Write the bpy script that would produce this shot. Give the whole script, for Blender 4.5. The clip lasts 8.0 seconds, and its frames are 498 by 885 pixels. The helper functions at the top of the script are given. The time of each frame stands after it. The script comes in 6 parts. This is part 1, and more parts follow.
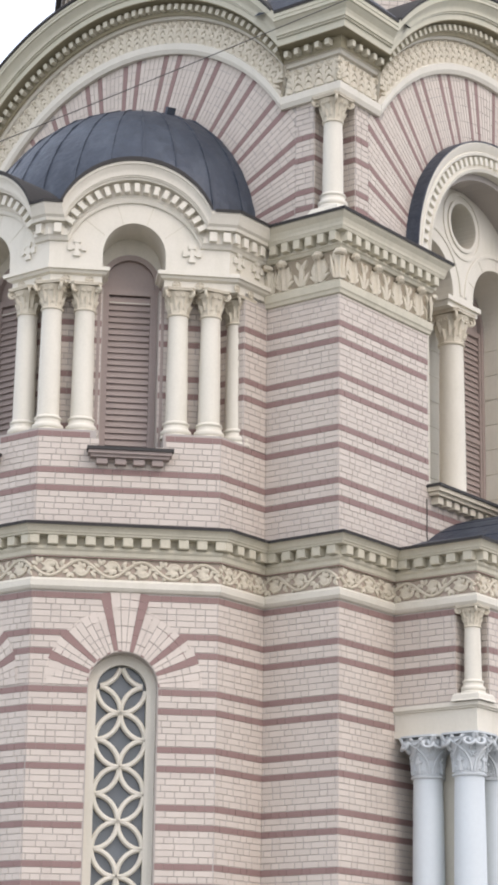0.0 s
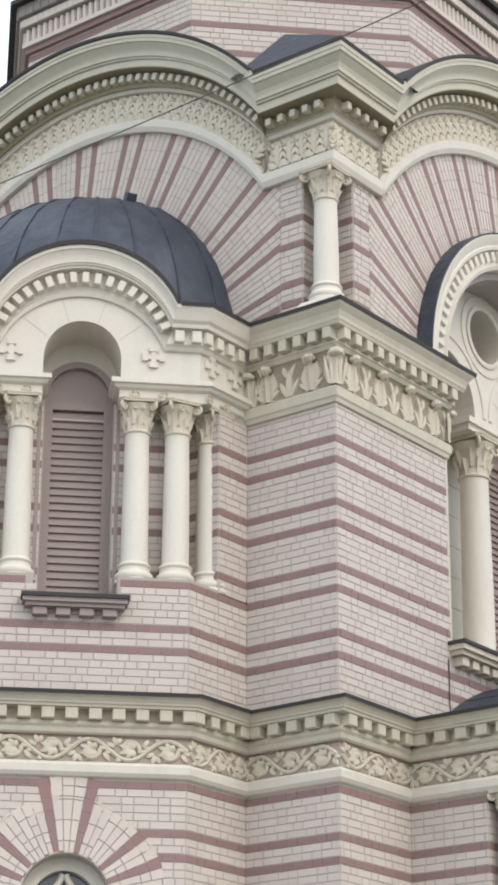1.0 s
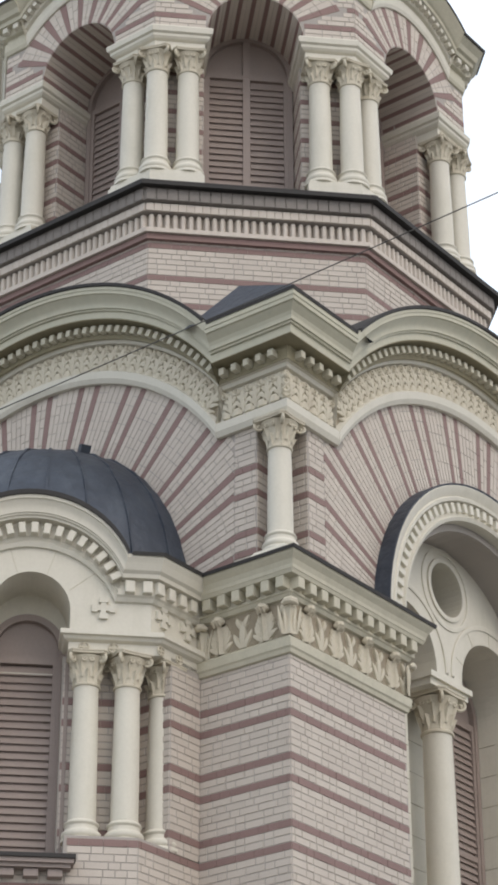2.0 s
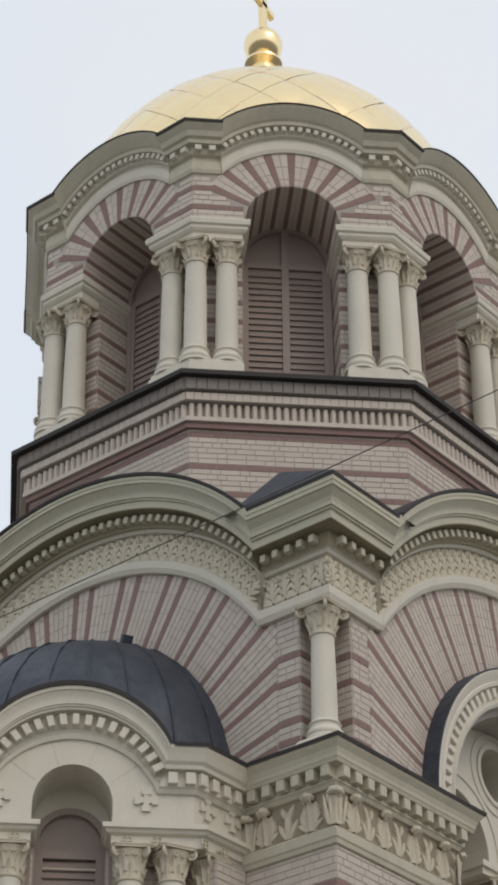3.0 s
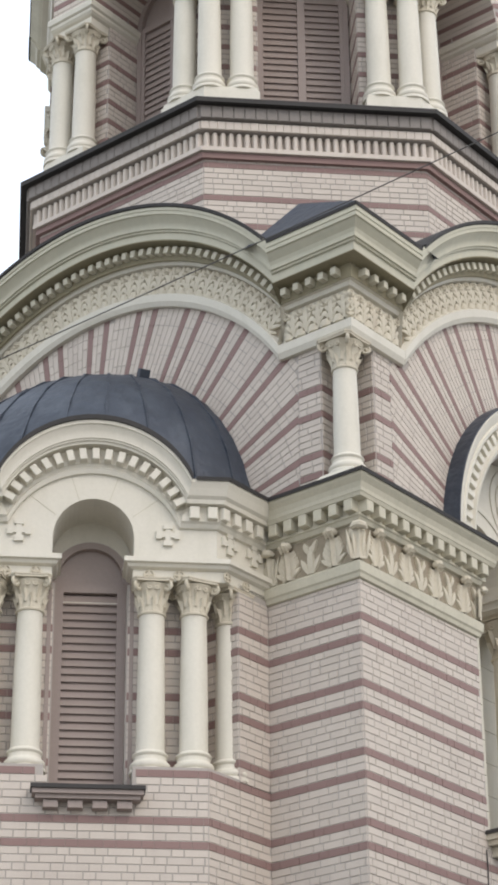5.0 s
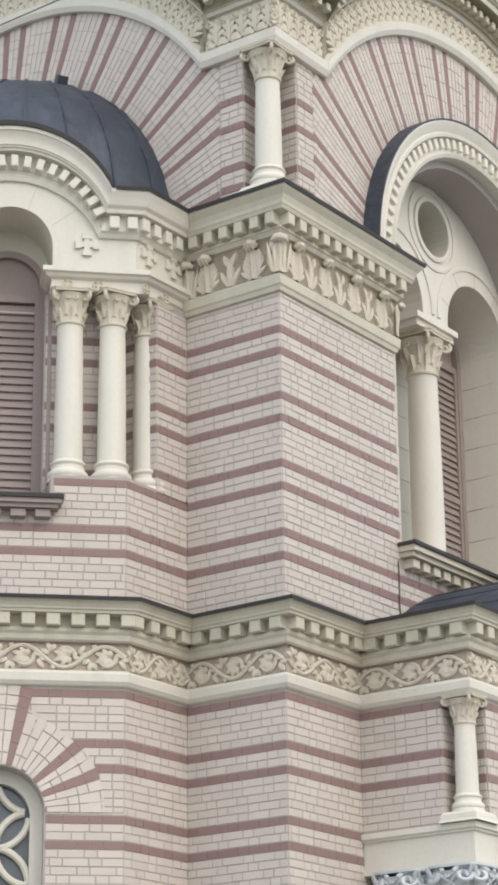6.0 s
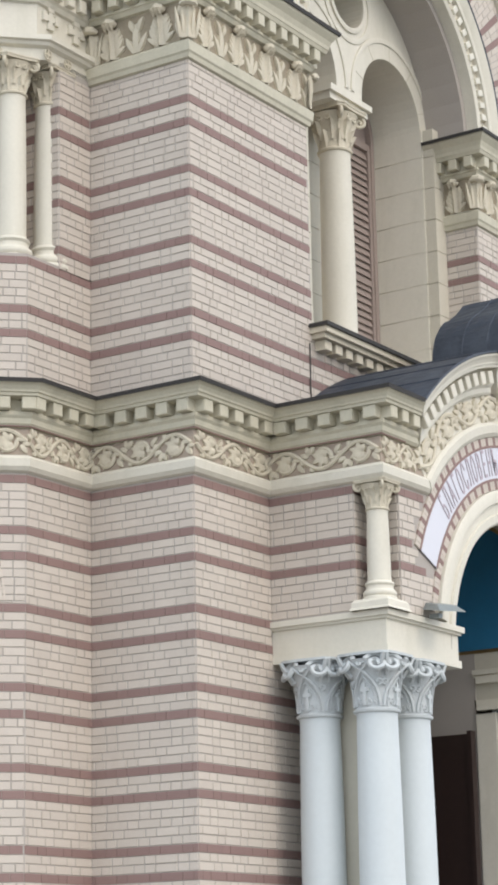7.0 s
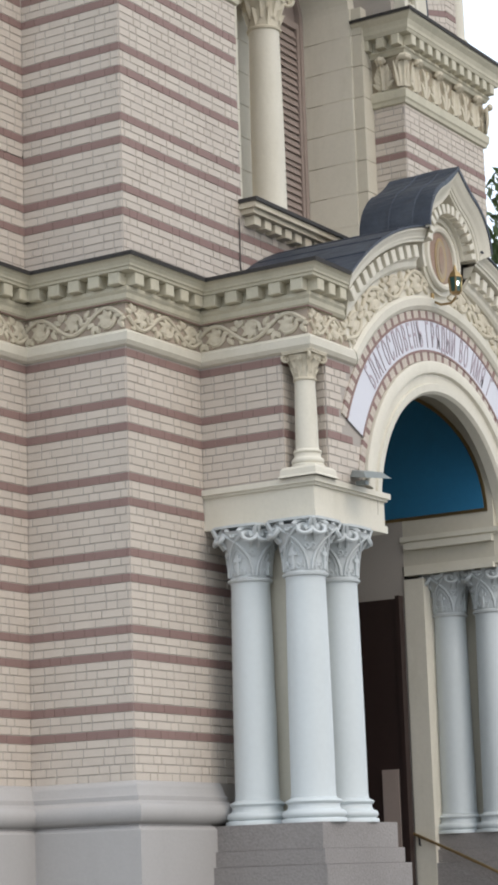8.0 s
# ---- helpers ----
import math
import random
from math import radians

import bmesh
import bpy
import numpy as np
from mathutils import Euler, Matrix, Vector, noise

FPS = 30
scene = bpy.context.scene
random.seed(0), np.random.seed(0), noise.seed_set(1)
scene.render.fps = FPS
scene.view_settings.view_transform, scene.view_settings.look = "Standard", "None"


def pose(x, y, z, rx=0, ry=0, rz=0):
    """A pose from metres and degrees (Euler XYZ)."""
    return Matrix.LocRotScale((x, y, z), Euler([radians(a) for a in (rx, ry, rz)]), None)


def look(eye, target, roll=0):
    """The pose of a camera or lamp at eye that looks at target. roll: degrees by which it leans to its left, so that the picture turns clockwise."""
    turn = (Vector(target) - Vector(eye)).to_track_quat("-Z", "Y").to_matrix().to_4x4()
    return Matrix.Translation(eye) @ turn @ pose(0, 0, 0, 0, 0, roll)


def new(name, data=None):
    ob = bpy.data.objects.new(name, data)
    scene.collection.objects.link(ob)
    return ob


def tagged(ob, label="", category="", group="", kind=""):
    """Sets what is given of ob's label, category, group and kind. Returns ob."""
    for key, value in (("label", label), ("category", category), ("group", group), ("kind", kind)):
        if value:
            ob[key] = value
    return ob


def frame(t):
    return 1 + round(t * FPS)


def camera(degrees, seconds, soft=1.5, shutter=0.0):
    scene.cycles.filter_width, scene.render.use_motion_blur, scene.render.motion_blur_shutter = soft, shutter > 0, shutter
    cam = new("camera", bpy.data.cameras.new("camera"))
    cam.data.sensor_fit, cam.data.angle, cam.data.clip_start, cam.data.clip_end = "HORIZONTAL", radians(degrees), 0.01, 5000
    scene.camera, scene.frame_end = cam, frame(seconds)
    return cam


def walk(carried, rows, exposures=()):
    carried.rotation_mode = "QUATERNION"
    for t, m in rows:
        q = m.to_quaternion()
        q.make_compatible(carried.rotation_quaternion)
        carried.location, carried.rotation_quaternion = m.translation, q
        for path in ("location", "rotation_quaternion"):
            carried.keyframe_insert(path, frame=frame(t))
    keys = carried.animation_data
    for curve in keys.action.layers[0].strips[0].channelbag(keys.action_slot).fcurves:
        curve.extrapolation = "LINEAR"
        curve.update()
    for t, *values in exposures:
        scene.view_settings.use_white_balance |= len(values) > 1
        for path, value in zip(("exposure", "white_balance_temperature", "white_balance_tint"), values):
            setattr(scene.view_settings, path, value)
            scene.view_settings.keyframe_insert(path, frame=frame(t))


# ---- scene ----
cam = camera(12.8, 8.0, soft=3.4)
PATH = [
    (0, 15.436, -22.000, 1.666, 15.673, 0.774, 37.459),
    (0.5, 13.885, -19.751, 2.096, 17.649, 0.607, 37.504),
    (1, 12.328, -17.348, 2.437, 21.361, 0.255, 37.804),
    (1.5, 12.288, -16.792, 2.365, 25.373, -0.313, 37.839),
    (1.7, 12.293, -16.746, 2.365, 26.696, -0.257, 37.640),
    (2.8, 12.325, -16.496, 2.365, 32.726, -0.321, 38.607),
    (3, 12.331, -16.451, 2.365, 33.543, -0.416, 39.174),
    (3.5, 12.264, -16.468, 2.432, 34.134, -0.340, 40.070),
    (4, 12.108, -16.253, 2.530, 33.348, -0.408, 40.842),
    (4.2, 12.044, -16.280, 2.532, 32.507, -0.184, 40.596),
    (5.3, 11.691, -16.427, 2.546, 24.193, -0.536, 38.050),
    (5.5, 11.627, -16.454, 2.549, 22.557, -0.387, 37.451),
    (6, 11.533, -16.433, 2.489, 19.582, -0.679, 35.960),
    (6.5, 11.366, -16.369, 2.477, 16.747, -1.126, 34.391),
    (7, 11.011, -15.806, 2.619, 14.184, -1.169, 33.375),
    (7.5, 11.218, -16.054, 2.526, 12.510, -1.422, 32.514),
    (8, 11.380, -16.175, 2.367, 11.185, -1.901, 31.940),
]
EXPOSURES = [(0, 0.25, 7160, 19), (0.8, 0.22, 7130, 16), (1.5, 0.03, 7110, 14), (2.8, -0.65, 7540, 15), (3.5, -0.83, 7540, 15), (4.2, -0.68, 7540, 15), (5.3, 0.16, 7170, 15), (6.5, 0.21, 7190, 14), (7.4, 0.19, 7170, 13), (8.0, -0.06, 7230, 13)]
walk(cam, [(t, pose(x, y, z, 90 + pitch, 0, yaw) @ pose(0, 0, 0, 0, 0, roll)) for t, x, y, z, pitch, roll, yaw in PATH], EXPOSURES)

# ---- light: a bright overcast sky ----
world = bpy.data.worlds.new("overcast_sky")
world.use_nodes = True
scene.world = world
wn, wl = world.node_tree.nodes, world.node_tree.links
sky = wn.new("ShaderNodeTexSky")
sky.sky_type, sky.sun_disc = "NISHITA", False
sky.sun_elevation, sky.sun_rotation = radians(41), radians(104)
sky.air_density, sky.dust_density, sky.ozone_density = 1.0, 4.0, 1.0
veil = wn.new("ShaderNodeMix")
veil.data_type = "RGBA"
veil.inputs["Factor"].default_value = 0.8
cloud = wn.new("ShaderNodeTexNoise")
cloud.inputs["Scale"].default_value, cloud.inputs["Detail"].default_value = 3.2, 5
way = wn.new("ShaderNodeTexCoord")
wl.new(way.outputs["Generated"], cloud.inputs["Vector"])
tone = wn.new("ShaderNodeMix")
tone.data_type = "RGBA"
tone.inputs["A"].default_value, tone.inputs["B"].default_value = (6.7, 8.8, 11.2, 1), (8.8, 9.7, 10.9, 1)
wl.new(cloud.outputs["Fac"], tone.inputs["Factor"])
wl.new(tone.outputs["Result"], veil.inputs["B"])
wl.new(sky.outputs["Color"], veil.inputs["A"])
wl.new(veil.outputs["Result"], wn["Background"].inputs["Color"])
wn["Background"].inputs["Strength"].default_value = 0.175
sun = new("sun", bpy.data.lights.new("sun", "SUN"))
sun.data.energy, sun.data.angle, sun.data.color = 0.62, radians(25), (1.0, 0.96, 0.9)
sun.matrix_world = look((40, -10, 36), (0, 0, 0))


# ---- materials ----
def material(name, color, rough=0.7, metal=0.0, vary=0.08, grain=40.0, bump=0.15, stain=0.0, stain_color=(0.2, 0.19, 0.16), island=0.0, obj=0.0, stain_scale=0.9):
    m = bpy.data.materials.new(name)
    m.use_nodes = True
    n, l = m.node_tree.nodes, m.node_tree.links
    b = n["Principled BSDF"]
    b.inputs["Roughness"].default_value, b.inputs["Metallic"].default_value = rough, metal
    tc = n.new("ShaderNodeNewGeometry")
    fine = n.new("ShaderNodeTexNoise")
    fine.inputs["Scale"].default_value, fine.inputs["Detail"].default_value = grain, 5
    l.new(tc.outputs["Position"], fine.inputs["Vector"])
    wide = n.new("ShaderNodeTexNoise")
    wide.inputs["Scale"].default_value, wide.inputs["Detail"].default_value = stain_scale, 6
    l.new(tc.outputs["Position"], wide.inputs["Vector"])
    add = n.new("ShaderNodeMath")
    add.operation = "ADD"
    l.new(fine.outputs["Fac"], add.inputs[0])
    l.new(wide.outputs["Fac"], add.inputs[1])
    last = add.outputs[0]
    for amount, node, sock in ((island, tc, "Random Per Island"), (obj, n.new("ShaderNodeObjectInfo"), "Random")):
        if amount:
            k = n.new("ShaderNodeMath")
            k.operation = "MULTIPLY_ADD"
            k.inputs[1].default_value = amount
            l.new(node.outputs[sock], k.inputs[0])
            l.new(last, k.inputs[2])
            last = k.outputs[0]
    ramp = n.new("ShaderNodeMapRange")
    ramp.inputs["From Min"].default_value, ramp.inputs["From Max"].default_value = 0.5, 1.5 + island + obj
    ramp.inputs["To Min"].default_value, ramp.inputs["To Max"].default_value = 1 - vary, 1 + vary
    l.new(last, ramp.inputs["Value"])
    hsv = n.new("ShaderNodeHueSaturation")
    hsv.inputs["Color"].default_value = (*color, 1)
    l.new(ramp.outputs["Result"], hsv.inputs["Value"])
    out = hsv.outputs["Color"]
    if stain:
        mix = n.new("ShaderNodeMix")
        mix.data_type = "RGBA"
        blot = n.new("ShaderNodeTexNoise")
        blot.inputs["Scale"].default_value, blot.inputs["Detail"].default_value, blot.inputs["Roughness"].default_value = 2.6, 8, 0.65
        squash = n.new("ShaderNodeVectorMath")
        squash.operation = "MULTIPLY"
        squash.inputs[1].default_value = (1.6, 1.6, 0.5)
        l.new(tc.outputs["Position"], squash.inputs[0])
        l.new(squash.outputs["Vector"], blot.inputs["Vector"])
        cut = n.new("ShaderNodeMapRange")
        cut.inputs["From Min"].default_value, cut.inputs["From Max"].default_value = 0.5, 0.78
        cut.inputs["To Max"].default_value = stain
        l.new(blot.outputs["Fac"], cut.inputs["Value"])
        l.new(cut.outputs["Result"], mix.inputs["Factor"])
        l.new(out, mix.inputs["A"])
        mix.inputs["B"].default_value = (*stain_color, 1)
        out = mix.outputs["Result"]
    l.new(out, b.inputs["Base Color"])
    if bump:
        bp = n.new("ShaderNodeBump")
        bp.inputs["Strength"].default_value, bp.inputs["Distance"].default_value = bump, 0.01
        l.new(fine.outputs["Fac"], bp.inputs["Height"])
        l.new(bp.outputs["Normal"], b.inputs["Normal"])
    return m


BRICK = material("pale_brick", (0.555, 0.49, 0.425), 0.75, vary=0.13, grain=60, bump=0.2, island=0.9, obj=0.9, stain=0.25, stain_color=(0.37, 0.295, 0.26))
RED = material("red_brick", (0.255, 0.162, 0.145), 0.75, vary=0.12, grain=60, bump=0.2, island=0.5, obj=0.5)
MORTAR = material("grey_mortar", (0.385, 0.347, 0.312), 0.9, vary=0.1, grain=80)
CREAM = material("cream_painted_stone", (0.64, 0.603, 0.512), 0.6, vary=0.06, grain=30, bump=0.1, stain=0.3, stain_color=(0.42, 0.40, 0.30))
MOSSY = material("weathered_cornice_stone", (0.52, 0.484, 0.378), 0.7, vary=0.1, grain=30, bump=0.15, stain=0.5, stain_color=(0.33, 0.31, 0.23))
RELIEF = material("relief_stone", (0.57, 0.515, 0.405), 0.7, vary=0.1, grain=50, bump=0.2, stain=0.5, stain_color=(0.36, 0.29, 0.21))
WHITE = material("white_column_paint", (0.565, 0.61, 0.62), 0.45, vary=0.04, grain=20, bump=0.05, stain=0.12, stain_color=(0.5, 0.54, 0.58))
CAPWHITE = material("grey_white_capital_paint", (0.50, 0.53, 0.535), 0.55, vary=0.08, grain=40, bump=0.1)
SHUTTER = material("brown_mauve_shutter_paint", (0.30, 0.24, 0.213), 0.55, vary=0.08, grain=30, bump=0.05)
METAL = material("blue_grey_sheet_metal", (0.036, 0.046, 0.064), 0.5, 0.2, vary=0.3, grain=7, bump=0.4, stain=0.5, stain_color=(0.10, 0.12, 0.145))
DARKMETAL = material("dark_flashing", (0.035, 0.032, 0.03), 0.75, 0.0, vary=0.2, grain=20)
GREENISH = material("patinated_roof_edge", (0.50, 0.472, 0.362), 0.6, vary=0.1, grain=12, bump=0.05, stain=0.45, stain_color=(0.40, 0.41, 0.325))
GOLD = material("gilded_sheet", (1.0, 0.79, 0.46), 0.22, 1.0, vary=0.05, grain=6, bump=0.03, obj=0.6)
PLINTH = material("grey_plinth_stone", (0.40, 0.385, 0.375), 0.75, vary=0.06, grain=40, stain=0.2, stain_color=(0.3, 0.28, 0.27))
GRANITE = material("dark_granite", (0.25, 0.23, 0.22), 0.7, vary=0.3, grain=45, bump=0.7, stain=0.4, stain_color=(0.30, 0.28, 0.26))
BLUE = material("blue_tympanum_paint", (0.012, 0.16, 0.31), 0.5, vary=0.12, grain=12, bump=0.03)
SIGNWHITE = material("white_sign_enamel", (0.60, 0.60, 0.65), 0.35, vary=0.03, grain=10, bump=0.0)
LETTER = material("mauve_lettering", (0.40, 0.33, 0.37), 0.5, vary=0.05, bump=0.0)
DOORWOOD = material("dark_brown_door", (0.024, 0.012, 0.01), 0.5, vary=0.25, grain=14, bump=0.1)
BRASS = material("brass", (0.40, 0.28, 0.14), 0.35, 1.0, vary=0.1)
LAMPGLASS = material("green_lamp_glass", (0.02, 0.07, 0.06), 0.1, vary=0.05, bump=0.0)
MOSAIC = material("mosaic_icon", (0.27, 0.17, 0.12), 0.6, vary=0.3, grain=35, bump=0.2, stain=0.7, stain_color=(0.30, 0.27, 0.22))
# near-black colour that stands for the shade inside openings
DARK = material("interior_shade_black", (0.03, 0.027, 0.026), 0.9, vary=0.1)
GLASS = material("dim_window_glass", (0.11, 0.125, 0.135), 0.12, vary=0.2, grain=3, bump=0.02)
INNERWALL = material("ochre_grey_plaster", (0.55, 0.51, 0.42), 0.75, vary=0.06, grain=20)
PAVING = material("grey_paving", (0.2, 0.19, 0.172), 0.85, vary=0.15, grain=12, stain=0.3)
LEAF = material("green_leaves", (0.07, 0.115, 0.04), 0.6, vary=0.35, grain=5, island=0.8, bump=0.0)
BARK = material("brown_bark", (0.12, 0.09, 0.07), 0.9, vary=0.3, grain=20)
ICONPALE = material("icon_pale_stone", (0.34, 0.26, 0.17), 0.6, vary=0.1, grain=30)
LAMPGREY = material("grey_floodlight_casing", (0.24, 0.27, 0.27), 0.45, 0.3, vary=0.1)
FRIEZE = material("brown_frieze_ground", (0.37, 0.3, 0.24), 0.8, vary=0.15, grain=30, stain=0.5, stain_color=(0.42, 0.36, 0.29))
# dirt brown, darkened further to stand for shade behind the carving
DIRTSHADE = material("dirt_and_shade_frieze_ground", (0.3, 0.25, 0.18), 0.8, vary=0.15, grain=30, stain=0.6, stain_color=(0.45, 0.39, 0.30))
# darker olive tone for the undersides of the gable cornices
OLIVE = material("dark_olive_stone", (0.27, 0.235, 0.15), 0.75, vary=0.15, grain=30, bump=0.2, stain=0.5, stain_color=(0.22, 0.215, 0.15))
FASCIA = material("grey_brown_fascia", (0.22, 0.195, 0.175), 0.7, vary=0.15, grain=20)
GOLDDARK = material("dull_gilding", (0.55, 0.38, 0.16), 0.4, 1.0, vary=0.1)
CABLE = material("dark_cable", (0.06, 0.055, 0.05), 0.7)
LAMPON = material("white_lamp_bulb", (0.9, 1.0, 0.95), 0.3)
LAMPON.node_tree.nodes["Principled BSDF"].inputs["Emission Color"].default_value = (0.8, 1.0, 0.95, 1)
LAMPON.node_tree.nodes["Principled BSDF"].inputs["Emission Strength"].default_value = 3.0
for node in METAL.node_tree.nodes:  # hand-beaten sheets
    if node.type == "BUMP":
        node.inputs["Distance"].default_value = 0.05
T22 = math.tan(radians(22.5))


# ---- mesh tools ----
class Geo:
    """Gathers vertices and faces; each face has a material slot."""

    def __init__(self):
        self.v, self.f, self.m = [], [], []

    def add(self, verts, faces, mat=0):
        k = len(self.v)
        self.v += [tuple(p) for p in verts]
        self.f += [tuple(i + k for i in q) for q in faces]
        self.m += [mat] * len(faces)

    def box(self, x0, x1, y0, y1, z0, z1, mat=0, m=None):
        vs = [Vector((x, y, z)) for z in (z0, z1) for x, y in ((x0, y0), (x1, y0), (x1, y1), (x0, y1))]
        if m is not None:
            vs = [m @ p for p in vs]
        self.add(vs, [(3, 2, 1, 0), (4, 5, 6, 7), (0, 1, 5, 4), (1, 2, 6, 5), (2, 3, 7, 6), (3, 0, 4, 7)], mat)

    def prism(self, poly, z0, z1, mat=0):
        """A solid over a plan polygon (counterclockwise)."""
        n = len(poly)
        self.add([(x, y, z0) for x, y in poly] + [(x, y, z1) for x, y in poly],
                 [tuple(range(n - 1, -1, -1)), tuple(range(n, 2 * n))] + [(i, (i + 1) % n, n + (i + 1) % n, n + i) for i in range(n)], mat)

    def grid(self, rows, closed=False, mat=0, flip=False):
        """A skin over rows of points of equal length."""
        n, k = len(rows[0]), len(rows)
        fs = []
        for i in range(k - 1):
            for j in range(n if closed else n - 1):
                q = (i * n + j, i * n + (j + 1) % n, (i + 1) * n + (j + 1) % n, (i + 1) * n + j)
                fs.append(q[::-1] if flip else q)
        self.add([p for r in rows for p in r], fs, mat)

    def lathe(self, profile, seg=20, m=None, mat=0):
        rows = []
        for r, z in profile:
            row = [Vector((r * math.cos(2 * math.pi * i / seg), r * math.sin(2 * math.pi * i / seg), z)) for i in range(seg)]
            rows.append([m @ p for p in row] if m is not None else row)
        self.grid(rows, True, mat)
        n = len(self.v)
        for base, flip in ((n - seg * len(profile), True), (n - seg, False)):
            face = tuple(range(base, base + seg))
            self.f.append(face[::-1] if flip else face)
            self.m.append(mat)

    def tube(self, pts, rad, seg=6, mat=0):
        """A round bar along points; rad is a number or one for each point."""
        pts = [Vector(p) for p in pts]
        rows = []
        for i, p in enumerate(pts):
            d = (pts[min(i + 1, len(pts) - 1)] - pts[max(i - 1, 0)]).normalized()
            a = d.orthogonal().normalized() if i == 0 else (last - d * last.dot(d)).normalized()
            last = a
            b = d.cross(a)
            r = rad[i] if isinstance(rad, (list, tuple)) else rad
            rows.append([p + (a * math.cos(2 * math.pi * j / seg) + b * math.sin(2 * math.pi * j / seg)) * r for j in range(seg)])
        self.grid(rows, True, mat)
        n = len(self.v)
        self.f += [tuple(range(n - seg * len(pts), n - seg * len(pts) + seg))[::-1], tuple(range(n - seg, n))]
        self.m += [mat, mat]

    def mesh(self, name, mats, smooth=False):
        me = bpy.data.meshes.new(name)
        me.from_pydata(self.v, [], self.f)
        for mt in mats if isinstance(mats, (list, tuple)) else [mats]:
            me.materials.append(mt)
        me.polygons.foreach_set("material_index", self.m)
        if smooth:
            me.shade_smooth()
            me.set_sharp_from_angle(angle=radians(40))
        me.update()
        return me


def thing(name, label, category, group="", kind="", at=(0, 0, 0)):
    ob = new(name)
    ob.empty_display_size = 0.1
    ob.location = at
    return tagged(ob, label, category, group, kind)


def part(name, geo, mats, parent, label="", smooth=False, kind=""):
    ob = new(name, geo.mesh(name, mats, smooth) if isinstance(geo, Geo) else geo)
    ob.parent = parent
    if parent is not None:
        ob.matrix_parent_inverse = Matrix.Translation(-parent.location) if parent.type == "EMPTY" else Matrix.Identity(4)
    return tagged(ob, label, kind=kind)


def put(name, mesh, m, parent, label=""):
    """One more object on a shared mesh, at the world pose m."""
    ob = part(name, mesh, None, parent, label)
    ob.matrix_basis = m
    return ob


def solid(name, geo, mats, label, category, kind="structure", smooth=False, group=""):
    return tagged(new(name, geo.mesh(name, mats, smooth)), label, category, group, kind)


class Face:
    """A wall plane: s to the right, z up, d out of the wall."""

    def __init__(self, cx, cy, angle, r):
        a = radians(angle)
        self.n, self.u = Vector((math.cos(a), math.sin(a), 0)), Vector((-math.sin(a), math.cos(a), 0))
        self.o = Vector((cx, cy, 0)) + self.n * r

    def p(self, s, z, d=0.0):
        return self.o + self.u * s + self.n * d + Vector((0, 0, z))

    def at(self, s, z, d=0.0, turn=0.0):
        """A pose whose x runs along the wall, y up it and z out of it, turned in the wall's plane."""
        q = self.p(s, z, d)
        m = Matrix(((self.u.x, 0, self.n.x, q.x), (self.u.y, 0, self.n.y, q.y), (0, 1, 0, q.z), (0, 0, 0, 1)))
        return m @ pose(0, 0, 0, 0, 0, turn)

    def box(self, geo, s0, s1, z0, z1, d0, d1, mat=0):
        vs = [self.p(s, z, d) for d in (d0, d1) for s, z in ((s0, z0), (s1, z0), (s1, z1), (s0, z1))]
        geo.add(vs, [(3, 2, 1, 0), (4, 5, 6, 7), (0, 1, 5, 4), (1, 2, 6, 5), (2, 3, 7, 6), (3, 0, 4, 7)], mat)


def sweep(geo, path, profile, mat=0, closed=False):
    """Carries a moulding's profile (out, z) along a plan line, whose outer side is to the right of its way."""
    path = [Vector((x, y)) for x, y in path]
    n = len(path)
    rows = []
    for i, q in enumerate(path):
        before = path[i] - path[i - 1] if i or closed else path[1] - path[0]
        after = path[(i + 1) % n] - path[i] if i < n - 1 or closed else path[-1] - path[-2]
        n1, n2 = (Vector((e.y, -e.x)).normalized() for e in (before, after))
        m = (n1 + n2) / (1 + n1.dot(n2))
        rows.append([(q.x + m.x * o, q.y + m.y * o, z) for o, z in profile])
    if closed:
        rows.append(rows[0])
    geo.grid(rows, False, mat)
    if not closed:
        k = len(geo.v) - n * len(profile)
        geo.f += [tuple(range(k, k + len(profile))), tuple(range(len(geo.v) - len(profile), len(geo.v)))[::-1]]
        geo.m += [mat, mat]


def slant(geo, count, end, way, z0, per):
    """Cuts one end of a swept moulding on a slope: its last (or first) profile moves along way by per for each metre above z0."""
    k = len(geo.v) - count if end else 0
    for i in range(k, k + count):
        x, y, z = geo.v[i]
        geo.v[i] = (x + way[0] * (z - z0) * per, y + way[1] * (z - z0) * per, z)


def arc_point(arc, t):
    """A point (s, z) and the outward angle on an arc (half width, foot z, top z), t from -1 to 1."""
    half, z0, z1 = arc
    sag = z1 - z0
    r = (half * half + sag * sag) / (2 * sag)
    most = math.asin(min(1, half / r)) if sag <= r else math.pi - math.asin(half / r)
    a = most * t
    return r * math.sin(a), z1 - r + r * math.cos(a), a


def between(inner, outer, f, t):
    s0, z0, a0 = arc_point(inner, t)
    s1, z1, a1 = arc_point(outer, t)
    return s0 + (s1 - s0) * f, z0 + (z1 - z0) * f, a0 + (a1 - a0) * f


def arcband(geo, face, inner, outer, profile, steps=28, mat=0, s=0.0, t0=-1.0, t1=1.0):
    """Carries a profile (share from inner to outer arc, out) round an arch in a wall plane."""
    rows = []
    for i in range(steps + 1):
        t = t0 + (t1 - t0) * i / steps
        row = []
        for f, d in profile:
            a, z, _ = between(inner, outer, f, t)
            row.append(face.p(s + a, z, d))
        rows.append(row)
    geo.grid(rows, False, mat)
    k = len(geo.v) - len(rows) * len(profile)
    geo.f += [tuple(range(k, k + len(profile))), tuple(range(len(geo.v) - len(profile), len(geo.v)))[::-1]]
    geo.m += [mat, mat]


